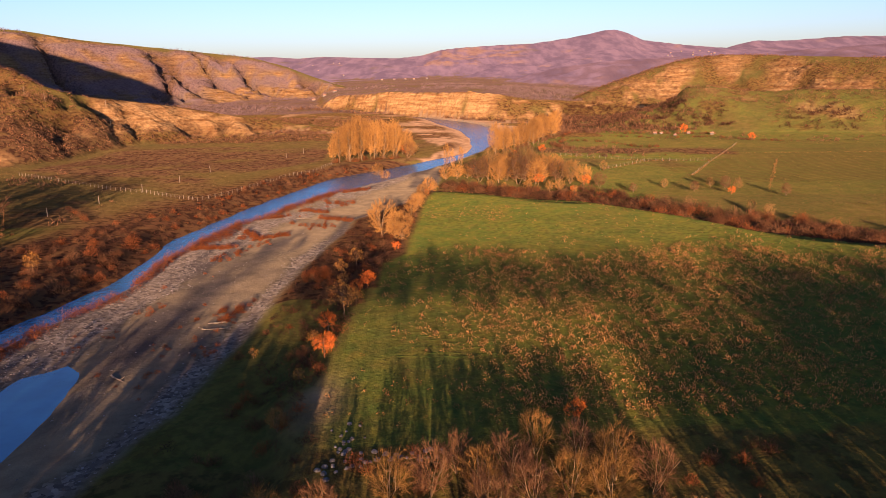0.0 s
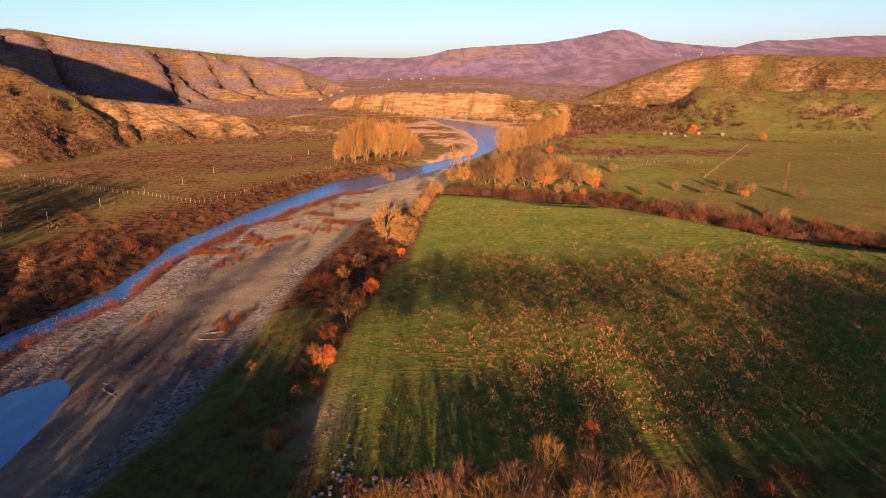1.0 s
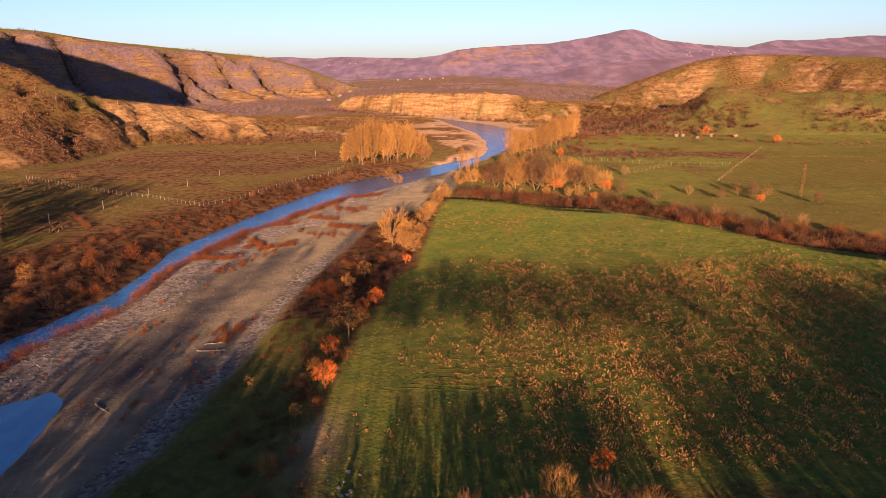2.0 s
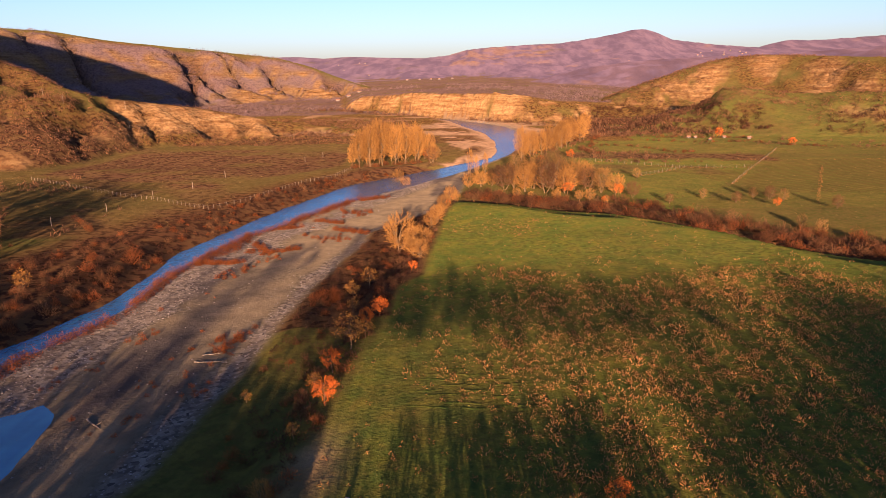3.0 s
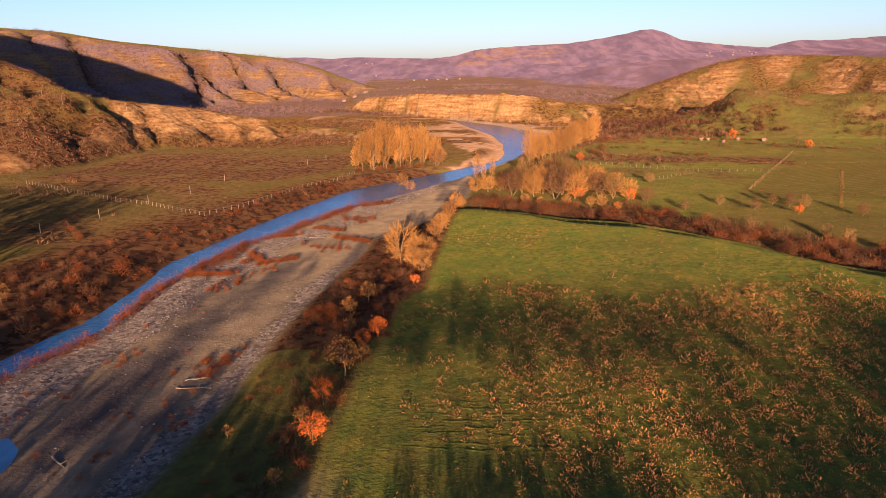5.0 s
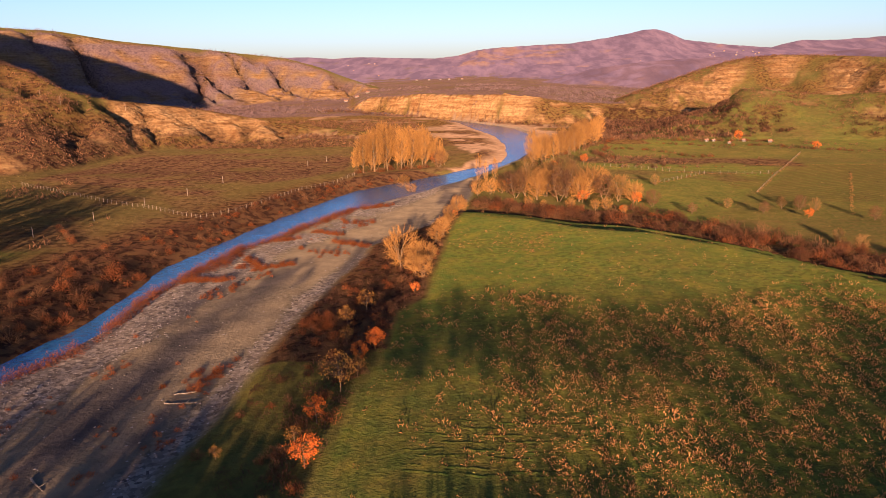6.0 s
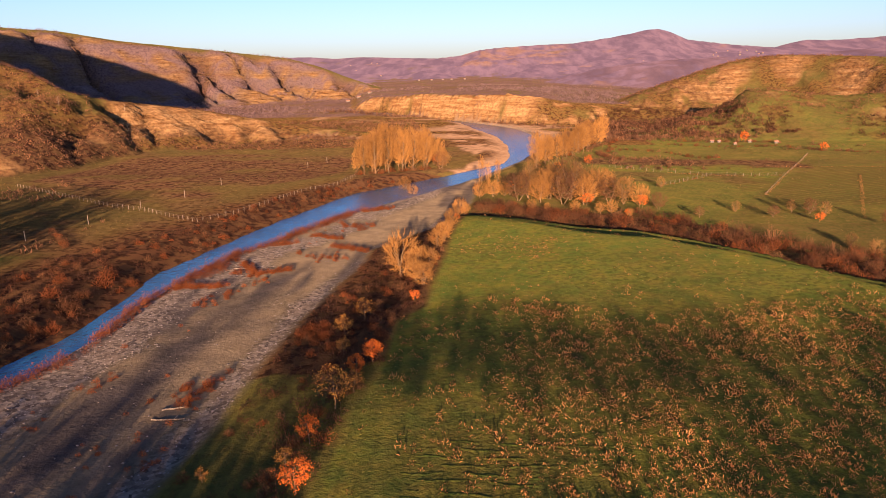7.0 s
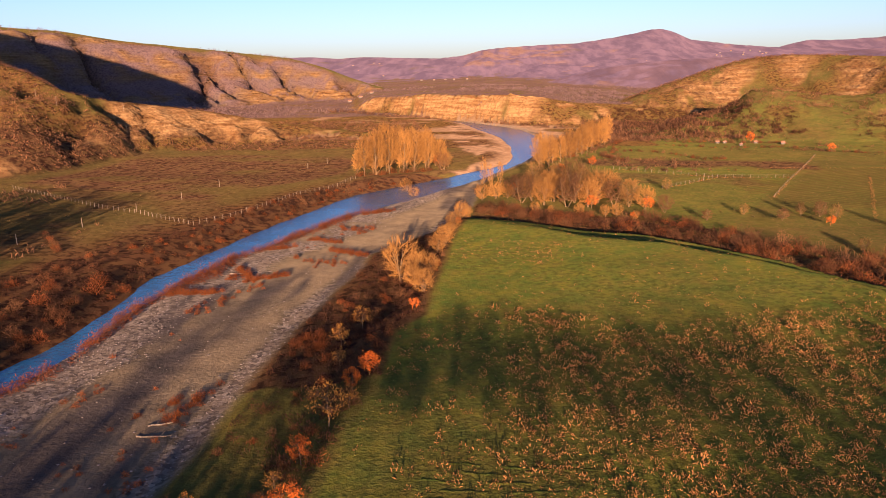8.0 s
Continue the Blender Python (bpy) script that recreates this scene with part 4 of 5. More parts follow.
def shrub_kind(name, label, mat, seed, n, r=0.013):
    v, f = brush(seed, n, 8, r * 1.5)
    return tagged(new(name, mesh_from(name, v, f, mat)), label, "shrub")


willow = [shrub_kind("willow_shrub", "bushy leafless willow shrub with rust red whips", m, 100 + k, 34, 0.0098) for k, m in enumerate((TWIG_RED, TWIG_DARK, TWIG_BROWN, TWIG_DARK, TWIG_RED))]
tufts = [shrub_kind("willow_tuft", "low red willow tuft growing on gravel", TWIG_RED, 114 + k, 26, 0.012) for k in range(2)]
thorns = [shrub_kind("hawthorn_shrub", "dense bare hawthorn shrub in a hedge", m, 120 + k, 30, 0.0105) for k, m in enumerate((TWIG_DARK, TWIG_BROWN, TWIG_DARK, TWIG_RED))]
brambles = [shrub_kind("bramble_shrub", "tangled brown bramble shrub on the bank", m, 130 + k, 26, 0.0115) for k, m in enumerate((TWIG_BROWN, TWIG_DARK, TWIG_RED, TWIG_DARK))]
spots = []
while len(spots) < 225:
    y = rng.uniform(85, 310)
    reach = float(line(y, [(60, 60), (110, 48), (140, 36), (180, 22), (220, 11), (310, 7)]))
    x = float(line(y, BANK_W)) - 1.5 - reach * rng.uniform(0, 1) ** 1.4
    if rough(np.array([x]), np.array([y]), 14, 71, 2)[0] > -0.35:
        spots.append((x, y, rng.uniform(1.3, 3.2) * (1.1 if y < 180 else 0.85)))
spots += [(-122 + 1.5 * k + rng.normal(0, 0.5), 216 - 1.8 * k + rng.normal(0, 0.5), rng.uniform(1.6, 2.6)) for k in range(12)] + [(-120, 178, 2.2), (-118, 180, 1.8), (-103, 160, 2.4)] + [(-81, 169, 5.2), (-79, 153, 4.6), (-81, 135, 4.4), (-83, 126, 4.2), (-85, 157, 4.0), (-82.5, 173, 4.2), (-100, 160, 3.8), (-81, 144, 3.8)]
plant(willow, spots, "willow shrubs on the west bank", 11)
spots = [(-55.7 + 0.9 * k, 160.5 + 0.5 * k, 1.2) for k in range(-2, 4)] + [(-50 + k, 175 + 1.2 * k, 1.1) for k in range(-2, 3)] + [(-60.8 + k, 192.7 - 0.6 * k, 1.1) for k in range(-2, 3)]
spots += [(-41 + 1.3 * k, 195 - 1.0 * k, 1.2) for k in range(-4, 5)] + [(-38 + 1.2 * k, 228 - 1.1 * k, 1.5) for k in range(-5, 4)]
spots += [(-59, 121.5, 1.1), (-56.1, 121.5, 1.0), (-47.6, 126.3, 0.8), (-47.7, 116, 0.8), (-45.8, 101.4, 0.9), (-50.1, 106.6, 0.7), (-59.1, 110.3, 0.9), (-64.3, 104.4, 0.8), (-52, 96, 0.7), (-48, 92, 0.8), (-44, 88, 0.9)]
spots += [(-42 + 0.45 * k, 113 + 2.0 * k, 1.3) for k in range(8)] + [(-46.5, 209.5, 0.9), (-44, 211, 0.8), (-62, 116, 0.8), (-66, 113, 0.9)]
spots += [(-62 + rng.uniform(0, 24), rng.uniform(90, 230), 0.8) for _ in range(12)]
spots = [(min(x, float(line(y, GRAVEL_E)) - 2) + rng.normal(0, 0.7), y + rng.normal(0, 0.9), size * rng.uniform(0.8, 1.7)) for x, y, size in spots]
spots += [(x + rng.normal(0, wide), y + rng.normal(0, wide * 1.3), size * rng.uniform(0.8, 1.3)) for x, y, n, wide, size in ((-41, 122, 16, 1.6, 1.4), (-41.5, 118, 6, 0.9, 1.2), (-53.5, 165.5, 8, 1.2, 1.3), (-57, 124.5, 5, 0.9, 1.0), (-59.7, 111, 4, 0.8, 0.9), (-34.8, 230, 8, 2.0, 1.7), (-37, 193, 9, 2.0, 1.4), (-48, 179, 6, 1.5, 1.3), (-56, 183, 8, 1.6, 1.3), (-46.5, 119, 4, 0.8, 0.9), (-45.5, 94, 5, 1.2, 1.0), (-38.5, 102, 6, 1.0, 1.1), (-46.5, 105, 4, 0.8, 0.9), (-63, 107, 3, 0.7, 0.8)) for _ in range(n)]
for x0, y0, x1, y1, n, wide in ((-66, 170, -56, 173, 14, 0.9), (-58, 190, -52, 182, 12, 1.0), (-53, 181, -44, 184, 10, 0.8), (-39, 206, -29, 199, 14, 1.1), (-47, 217, -38, 214, 10, 1.0), (-39, 253, -30, 257, 9, 1.4), (-56, 208, -50, 210, 6, 0.8)):
    spots += [(x0 + (x1 - x0) * k / n / 2 + rng.normal(0, wide * 0.4), y0 + (y1 - y0) * k / n / 2 + rng.normal(0, wide * 0.6), rng.uniform(1.3, 2.3)) for k in range(2 * n)]
plant(tufts, spots, "red willow tufts on the gravel bar", 12)
spots = []
while len(spots) < 190:
    x = rng.uniform(-2, 118)
    y = float(line(x, FIELD_FAR)) + 5 + (18 + 18 * (x > 45)) * rng.uniform(0, 1) ** 1.3 + 6 * (x < 40)
    spots.append((x, y, rng.uniform(2.4, 4.6) * (1.2 if x > 55 else 1.0)))
plant(thorns, spots, "hedge shrubs below the field", 13)
spots = []
while len(spots) < 125:
    y = rng.uniform(66, 215)
    a, b = float(line(y, GRAVEL_E)) + 2, float(line(y, FIELD_W)) - 0.5
    x = a + (b - a) * rng.uniform(0, 1) ** 0.55
    spots.append((x, y, rng.uniform(1.0, 2.6)))
plant(brambles, spots, "bank shrubs between gravel and field", 14)
spots = [(-28.5 + rng.normal(0, 1.7), 140 + rng.normal(0, 3.4), rng.uniform(1.5, 2.4)) for _ in range(20)] + [(-26 + rng.normal(0, 1.6), 160 + rng.normal(0, 2), rng.uniform(1.1, 1.8)) for _ in range(8)] + [(-19 + rng.normal(0, 1), 164 + rng.normal(0, 2), 1.6) for _ in range(5)]
plant(tufts, spots, "red bushes on the sandy bank", 21)

spots = []
for nodes, n, low, high in (([(67, 406), (88, 398), (102, 368), (113, 369)], 26, 1.6, 3.2), ([(99, 429), (119, 415), (141, 412), (157, 409), (173, 389), (192, 385)], 40, 1.4, 3.0), ([(63, 288), (90, 313), (118, 312)], 14, 0.8, 1.5), ([(56, 338), (92, 334), (127, 336)], 12, 0.9, 1.7), ([(108, 445), (136, 440), (165, 432)], 26, 2.0, 3.6), ([(62, 360), (58, 385), (66, 405), (72, 440), (85, 470)], 34, 1.8, 3.6)):
    for k in range(n):
        u = (k + rng.uniform(0, 1)) / n * (len(nodes) - 1)
        (x0, y0), (x1, y1) = nodes[int(u)], nodes[int(u) + 1]
        spots.append((x0 + (x1 - x0) * (u % 1) + rng.normal(0, 1.2), y0 + (y1 - y0) * (u % 1) + rng.normal(0, 1.2), rng.uniform(low, high)))
plant(thorns, spots, "hedgerows between the eastern fields", 22)
spots = [(-53 + 1.35 * k + rng.normal(0, 1.2), 321 + 1.0 * k + rng.normal(0, 1.5), rng.uniform(1.8, 4.0)) for k in range(24)]
spots += [(20 + 2.3 * k + rng.normal(0, 1), 337 + 5.0 * k + rng.normal(0, 2), rng.uniform(2.0, 4.0)) for k in range(20)]
plant(brambles, spots, "bushes at the feet of the poplars", 17)
spots = [(rng.uniform(-30, 34), rng.uniform(48, 65), rng.uniform(1.2, 2.6)) for _ in range(90)]
plant(brambles, spots, "undergrowth of the near wood", 16)
drop(poplars + slim + round_trees + brown_trees + near_trees + plain_trees + tall_trees + open_trees + reds + golds + willow + tufts + thorns + brambles)

# ---- scrub and weeds that nobody could count ----
small = [spray(200 + k, 42, 0.24, 0.026, 0.8, 0.3) for k in range(5)]
weed = [spray(220 + k, 13, 0.34, 0.075, 0.75, 0.2) for k in range(6)]
mound = [spray(260 + k, 15, 0.5, 0.085, 0.8) for k in range(6)]
bushy = [spray(240 + k, 10, 0.4, 0.10, 0.9) for k in range(6)]


def scattered(n, box, keep, seed):
    """Up to n plan positions in a box x0, x1, y0, y1 where keep() is above a chance."""
    g = np.random.RandomState(seed)
    x, y = g.uniform(box[0], box[1], n), g.uniform(box[2], box[3], n)
    ok = keep(x, y) > g.uniform(0, 1, n)
    return x[ok], y[ok]


def bank_strip(x, y):
    e = line(y, BANK_E)
    return (x > e - 0.5) * (x < e + 4.2 + 2.5 * rough(x, y, 12, 81, 2)) * step(-0.45, 0.0, rough(x, y, 10, 82, 2) + 0.15) * (y < 262)


x, y = scattered(30000, (-100, 0, 60, 265), bank_strip, 21)
strew("bank_willows", small, x, y, rng.uniform(1.1, 2.2, len(x)), STUFF_RED, "strip of rust red willow scrub along the water's edge", "scrub", 31)


def west_thicket(x, y):
    w = line(y, BANK_W)
    reach = line(y, [(60, 60), (110, 50), (140, 38), (180, 24), (220, 13), (310, 8)])
    return (x < w - 1.0) * (x > w - reach * 1.1) * step(-0.35, 0.1, rough(x, y, 11, 89, 3) + 0.1)


def east_thicket(x, y):
    return (x > line(y, GRAVEL_E) + 2.5) * (x < line(y, FIELD_W) - 0.8) * step(-0.2, 0.25, rough(x, y, 9, 90, 3) + 0.012 * (x + 24))


soft = [spray(280 + k, 44, 0.3, 0.03, 0.85, 0.35) for k in range(5)]
x, y = scattered(5200, (-150, -40, 75, 305), west_thicket, 29)
strew("west_thicket", soft, x, y, rng.uniform(0.8, 2.1, len(x)), STUFF_DARK_SHADED, "dense rust brown thicket on the river bank", "scrub", 39)
def hedge_thicket(x, y):
    off = y - line(x, FIELD_FAR)
    return (off > 5) * (off < 24 + 12 * (x > 45) + 8 * rough(x, y, 16, 99, 2)) * step(-0.5, 0.1, rough(x, y, 9, 100, 3) + 0.15)


x, y = scattered(3600, (-2, 122, 120, 268), hedge_thicket, 52)
strew("hedge_thicket", soft, x, y, rng.uniform(1.3, 3.2, len(x)), STUFF_DARK_SHADED, "dense red brown hedge thicket below the field", "scrub", 53)
x, y = scattered(3000, (-45, -2, 68, 230), east_thicket, 30)
strew("east_thicket", soft, x, y, rng.uniform(0.8, 1.9, len(x)), STUFF_DARK_SHADED, "brown thicket on the bank below the field", "scrub", 40)


def field_weeds(x, y):
    inside = (x > line(y, FIELD_W) + 1) * (y < line(x, FIELD_FAR) - 3)
    many = (0.35 + 0.65 * step(-2, 12, x)) * (0.05 + 0.95 * step(-0.2, 0.45, rough(x, y, 26, 84, 3) + weed_belt(x, y)))
    return inside * many


x, y = scattered(24000, (-20, 98, 70, 232), field_weeds, 22)
strew("field_weeds", weed, x, y, rng.uniform(0.42, 1.1, len(x)) * np.where(y > 150, 0.65, 1.0) * np.where(rng.uniform(0, 1, len(x)) > 0.93, 1.55, 1.0), STUFF_DRY, "dry brown weed tufts standing in the green field", "weeds", 32)


def near_field(x, y):
    return (x > line(y, FIELD_W) + 0.5) * (y < line(x, FIELD_FAR) - 6) * (0.35 + 0.65 * step(-0.2, 0.3, rough(x, y, 8, 92, 3))) * (1 - 0.6 * step(120, 200, y))


x, y = scattered(14000, (-20, 95, 66, 220), near_field, 41)
strew("grass_tussocks", [dome(300 + k, 6, 0.10, 0.9, 0) for k in range(4)], x, y, rng.uniform(0.14, 0.34, len(x)), STUFF_GRASS, "short green grass tussocks in the field", "grass", 42)


def hill_scrub(x, y):
    up = land(x, y)[1]["upland"]
    n = rough(x, y, 40, 85, 3)
    a = np.degrees(np.arctan2(x - EYE_X, y - EYE_Y))
    rise = land(x, y)[1]["rise"]
    west = (up == 1) * step(-0.4, 0.2, n + 0.3 * (a < -29) - 0.2 * step(0.3, 0.6, rise) - 0.5 * (a > -28) * (rise > 0.25))
    ravine = (up == 4) * (a > 11) * (a < 19) * (rise < 0.3) + (up == 8) * (a < 18) * step(-0.4, 0.1, n) + (up == 8) * (a > 19) * (rise > 0.2) * (rise < 0.42) * step(-0.3, 0.1, n)
    east = np.maximum((up == 4) * step(-0.35, 0.25, n) * 0.8 + (up == 8) * step(-0.35, 0.3, n) * 0.75, ravine)
    low_west = (up == 1) * (a < -26) * (1 - step(0.3, 0.62, rise + 0.25 * n)) * 0.9
    return np.maximum(np.maximum(west, low_west), east * 0.8)


x, y = scattered(30000, (60, 420, 430, 760), hill_scrub, 23)
more = scattered(24000, (-420, -60, 330, 600), hill_scrub, 43)
x, y = np.concatenate((x, more[0])), np.concatenate((y, more[1]))
strew("hillside_scrub", bushy, x, y, rng.uniform(0.9, 2.7, len(x)), STUFF_BROWN, "brown leafless scrub covering the hillsides", "scrub", 33)


def plain_scrub(x, y):
    up = land(x, y)[1]["upland"]
    n = rough(x, y, 55, 86, 3)
    foot = (y > 440) * (y < 640) * ((x < line(y, BANK_W) - 40) | (x > line(y, BANK_E) + 24)) * step(-0.05, 0.3, n)
    house_row = (x > 95) * (x < 260) * np.exp(-((y - 436 + 0.35 * (x - 140)) / 9) ** 2) * step(-0.3, 0.2, n)
    lines = (x > 42) * (x < 95) * (y > 330) * (y < 470) * step(0.1, 0.4, n)
    west = (x < -60) * (y > 425) * (x > -240) * 0.7
    rows = (x > 55) * (x < 240) * (np.exp(-((y - 372 + 0.22 * (x - 60)) / 2.5) ** 2) * (x < 145) + np.exp(-((y - 400 + 0.2 * (x - 140)) / 3.0) ** 2) * (x > 120)) * step(-0.35, 0.1, rough(x, y, 14, 93, 2))
    corner = (x < -112) * (y < 300) * (y > 120) * step(0.25, 0.45, n) * 0.4
    return (up == 0) * np.clip(foot + lines + rows + house_row + west * (y < 640) + corner, 0, 1)


x, y = scattered(24000, (-320, 330, 120, 660), plain_scrub, 24)
strew("valley_scrub", mound, x, y, rng.uniform(1.1, 3.0, len(x)), STUFF_BROWN, "thickets of brown bare bushes on the valley floor", "scrub", 34)


def foot_wood(x, y):
    up = land(x, y)[1]["upland"]
    n = rough(x, y, 30, 88, 3)
    east = (x > 70) * (x < 170) * (y > 455) * (y < 600) * step(-0.3, 0.2, n)
    cliff = (np.abs(y - line(x, [(-150, 775), (-79, 678), (-24, 655), (26, 588), (68, 552), (98, 560)])) < 9) * (x < 100)
    west = (x > -170) * (x < -70) * (y > 455) * (y < 560) * step(0.0, 0.3, n)
    return np.clip(east * 0.5 * (up != 2) + cliff * 0.35 + west * 0.4, 0, 1)


x, y = scattered(15000, (-170, 180, 440, 790), foot_wood, 28)
strew("foot_woods", mound, x, y, rng.uniform(2.4, 4.6, len(x)), STUFF_BROWN, "bare purple brown trees along the foot of the cliffs", "wood", 38)


def far_wood(x, y):
    up = land(x, y)[1]["upland"]
    n = rough(x, y, 120, 87, 3)
    edge = (up == 2) * step(-0.3, 0.3, n) + (up == 0) * (y > 650) * (y < 1500) * step(0.0, 0.3, n) + (up == 3) * step(0.05, 0.3, n) * 0.7
    return np.clip(edge, 0, 1)


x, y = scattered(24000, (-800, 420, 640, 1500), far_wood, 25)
strew("far_woods", bushy, x, y, rng.uniform(1.8, 4.6, len(x)), STUFF_HAZY, "distant bare woods on the slopes", "wood", 35)

def ravine_wood(x, y):
    a, r = np.degrees(np.arctan2(x - EYE_X, y - EYE_Y)), np.hypot(x - EYE_X, y - EYE_Y)
    n = rough(x, y, 34, 95, 3)
    low = (a > 9.5) * (a < 19) * (r > 470) * (r < 640) * step(-0.5, 0.1, n + 0.25)
    band = (a > 19) * (a < 40) * (r > 478) * (r < 508) * step(-0.35, 0.2, n)
    return low * (land(x, y)[0] < 14) + band


x, y = scattered(5200, (70, 340, 380, 640), ravine_wood, 44)
# Brown trees in a darkened colour that deepens the ravine's shade
strew("ravine_wood", mound, x, y, rng.uniform(1.6, 3.8, len(x)), STUFF_DARK_SHADED, "dark leafless woods in the ravine below the hill", "wood", 45)


def pasture(x, y):
    n = rough(x, y, 13, 96, 3)
    return (x > 45) * (y > line(x, FIELD_FAR) + 26) * (land(x, y)[1]["upland"] == 0) * (0.15 + 0.85 * step(0.0, 0.5, n))


tussock = [spray(320 + k, 6, 0.5, 0.11, 0.9, 0.2) for k in range(5)]
x, y = scattered(15000, (45, 270, 205, 460), pasture, 46)
strew("pasture_tussocks", tussock, x, y, rng.uniform(0.3, 0.95, len(x)), STUFF_TUSSOCK, "coarse brown and olive tussocks on the pastures", "grass", 47)


def meadow_tussocks(x, y):
    n = rough(x, y, 11, 97, 3)
    return (x < line(y, BANK_W) - 12) * (land(x, y)[1]["upland"] == 0) * (0.12 + 0.88 * step(0.0, 0.5, n))


x, y = scattered(13000, (-230, -50, 195, 430), meadow_tussocks, 48)
strew("meadow_tussocks", tussock, x, y, rng.uniform(0.3, 0.9, len(x)), STUFF_TUSSOCK, "withered brown tussocks on the west meadow", "grass", 49)


def fence_weeds(x, y):
    """Unmown strips along the fences and the field track."""
    near = np.full_like(x, 99.0)
    for (x0, y0), (x1, y1) in (((63, 288), (90, 313)), ((90, 313), (118, 312)), ((54, 337), (90, 314)), ((95.5, 271), (116, 308)), ((116, 308), (156, 379)), ((108, 232), (150, 318)), ((120, 340), (250, 328))):
        u = np.clip(((x - x0) * (x1 - x0) + (y - y0) * (y1 - y0)) / ((x1 - x0) ** 2 + (y1 - y0) ** 2), 0, 1)
        near = np.minimum(near, np.hypot(x - x0 - u * (x1 - x0), y - y0 - u * (y1 - y0)))
    return (near < 0.55 + 0.4 * rough(x, y, 5, 98, 2)) * 1.0


x, y = scattered(60000, (50, 250, 230, 382), fence_weeds, 50)
strew("fence_weeds", tussock, x, y, rng.uniform(0.3, 0.65, len(x)), STUFF_DRY, "strips of tall dry weeds along the field fences", "weeds", 51)


# Stones of the gravel bar
def bar_stones(x, y):
    k = land(x, y)[1]
    return k["bar"] * (0.06 + k["cobble"])


x, y = scattered(14000, (-82, -28, 66, 250), bar_stones, 26)
strew("gravel_stones", [pebble(k) for k in range(6)], x, y, rng.uniform(0.09, 0.26, len(x)), STUFF_STONE, "loose pale river stones on the gravel bar", "stones", 36, 0.02)


# ---- fences, poles, houses, logs and boulders ----
def part(name, bm, mat, parent=None, label=""):
    me = bpy.data.meshes.new(name)
    bm.to_mesh(me)
    bm.free()
    me.materials.append(mat)
    ob = new(name, me)
    if parent is not None:
        ob.parent = parent
    return tagged(ob, label)


def post_bm(h, r, seed=0):
    """A split-wood post: six-sided, tapered, with a slanted top."""
    g = random.Random(seed)
    bm = bmesh.new()
    rings = []
    for z, k in ((-0.3, 1.0), (h * 0.5, 0.95), (h, 0.82)):
        rings.append([bm.verts.new((r * k * math.cos(a * math.pi / 3) * g.uniform(0.85, 1.1), r * k * math.sin(a * math.pi / 3) * g.uniform(0.85, 1.1), z + (0.05 * math.cos(a) if z == h else 0))) for a in range(6)])
    for p, q in zip(rings, rings[1:]):
        for k in range(6):
            bm.faces.new((p[k], p[(k + 1) % 6], q[(k + 1) % 6], q[k]))
    bm.faces.new(rings[-1])
    return bm


def along(nodes, gap):
    """Points at even gaps along a polyline."""
    out = []
    for (x0, y0), (x1, y1) in zip(nodes, nodes[1:]):
        n = max(1, round(math.hypot(x1 - x0, y1 - y0) / gap))
        out += [(x0 + (x1 - x0) * k / n, y0 + (y1 - y0) * k / n) for k in range(n)]
    return out + [nodes[-1]]


def fence(nodes, gap, h, label, wires=2):
    """Posts and thin wires along a line."""
    spots = along(nodes, gap)
    zs = heights([p[0] for p in spots], [p[1] for p in spots])
    root = tagged(new("fence"), label, "fence")
    root.location = (*spots[0], zs[0])
    model = bpy.data.meshes.new("post")
    bm = post_bm(h, 0.075, 3)
    bm.to_mesh(model)
    bm.free()
    model.materials.append(WOOD)
    g = random.Random(len(spots))
    for (x, y), z in zip(spots, zs):
        p = new("post", model)
        p.parent = root
        p.matrix_basis = Matrix.LocRotScale((x - spots[0][0], y - spots[0][1], z - zs[0]), Euler((g.gauss(0, 0.05), g.gauss(0, 0.05), g.uniform(0, 6))), (1, 1, g.uniform(0.85, 1.1)))
    for w in range(wires):
        up = h * (0.5 + 0.4 * w)
        rows = [((x - spots[0][0], y - spots[0][1], z - zs[0] + up), (x2 - spots[0][0], y2 - spots[0][1], z2 - zs[0] + up), 0.012, 0.012) for (x, y), z, (x2, y2), z2 in zip(spots, zs, spots[1:], zs[1:])]
        wire = new("wire", mesh_from("wire", *sticks(rows, 3), WOOD))
        wire.parent = root
    return root


fence([(-180, 287), (-161, 275), (-140, 261), (-125, 251.5), (-108, 243), (-94, 233), (-84, 226.5)], 2.6, 1.3, "low fence of weathered wooden posts across a meadow")
fence([(-83, 228), (-77, 237), (-72, 252), (-66, 276), (-56.5, 294), (-53, 312)], 2.6, 1.3, "long wooden post fence following the river bank")
fence([(63, 288), (78, 302), (90, 313), (118, 312)], 3.0, 1.4, "wooden post fence between small fields")
fence([(95.5, 271), (104, 287), (116, 308.5), (134, 340), (156, 379)], 4.0, 0.8, "post fence beside a field track", 1)
fence([(54, 337), (68, 328), (88.5, 314.5)], 3.0, 1.4, "post fence along the edge of a pasture")

pole_spots = [(-121.9, 204.4), (-115.9, 224.3), (-110.9, 246.3), (-104.5, 265.4), (-101.6, 292.3), (-81.7, 347.6), (-76.6, 364.8)]
for (x, y), z in zip(pole_spots, heights([p[0] for p in pole_spots], [p[1] for p in pole_spots])):
    pole = part("wooden_pole", post_bm(2.8, 0.11, int(-x)), WOOD)
    pole.location = (x, y, z)
    tagged(pole, "tall weathered wooden pole standing in the meadow", "pole", "poles across the meadow")
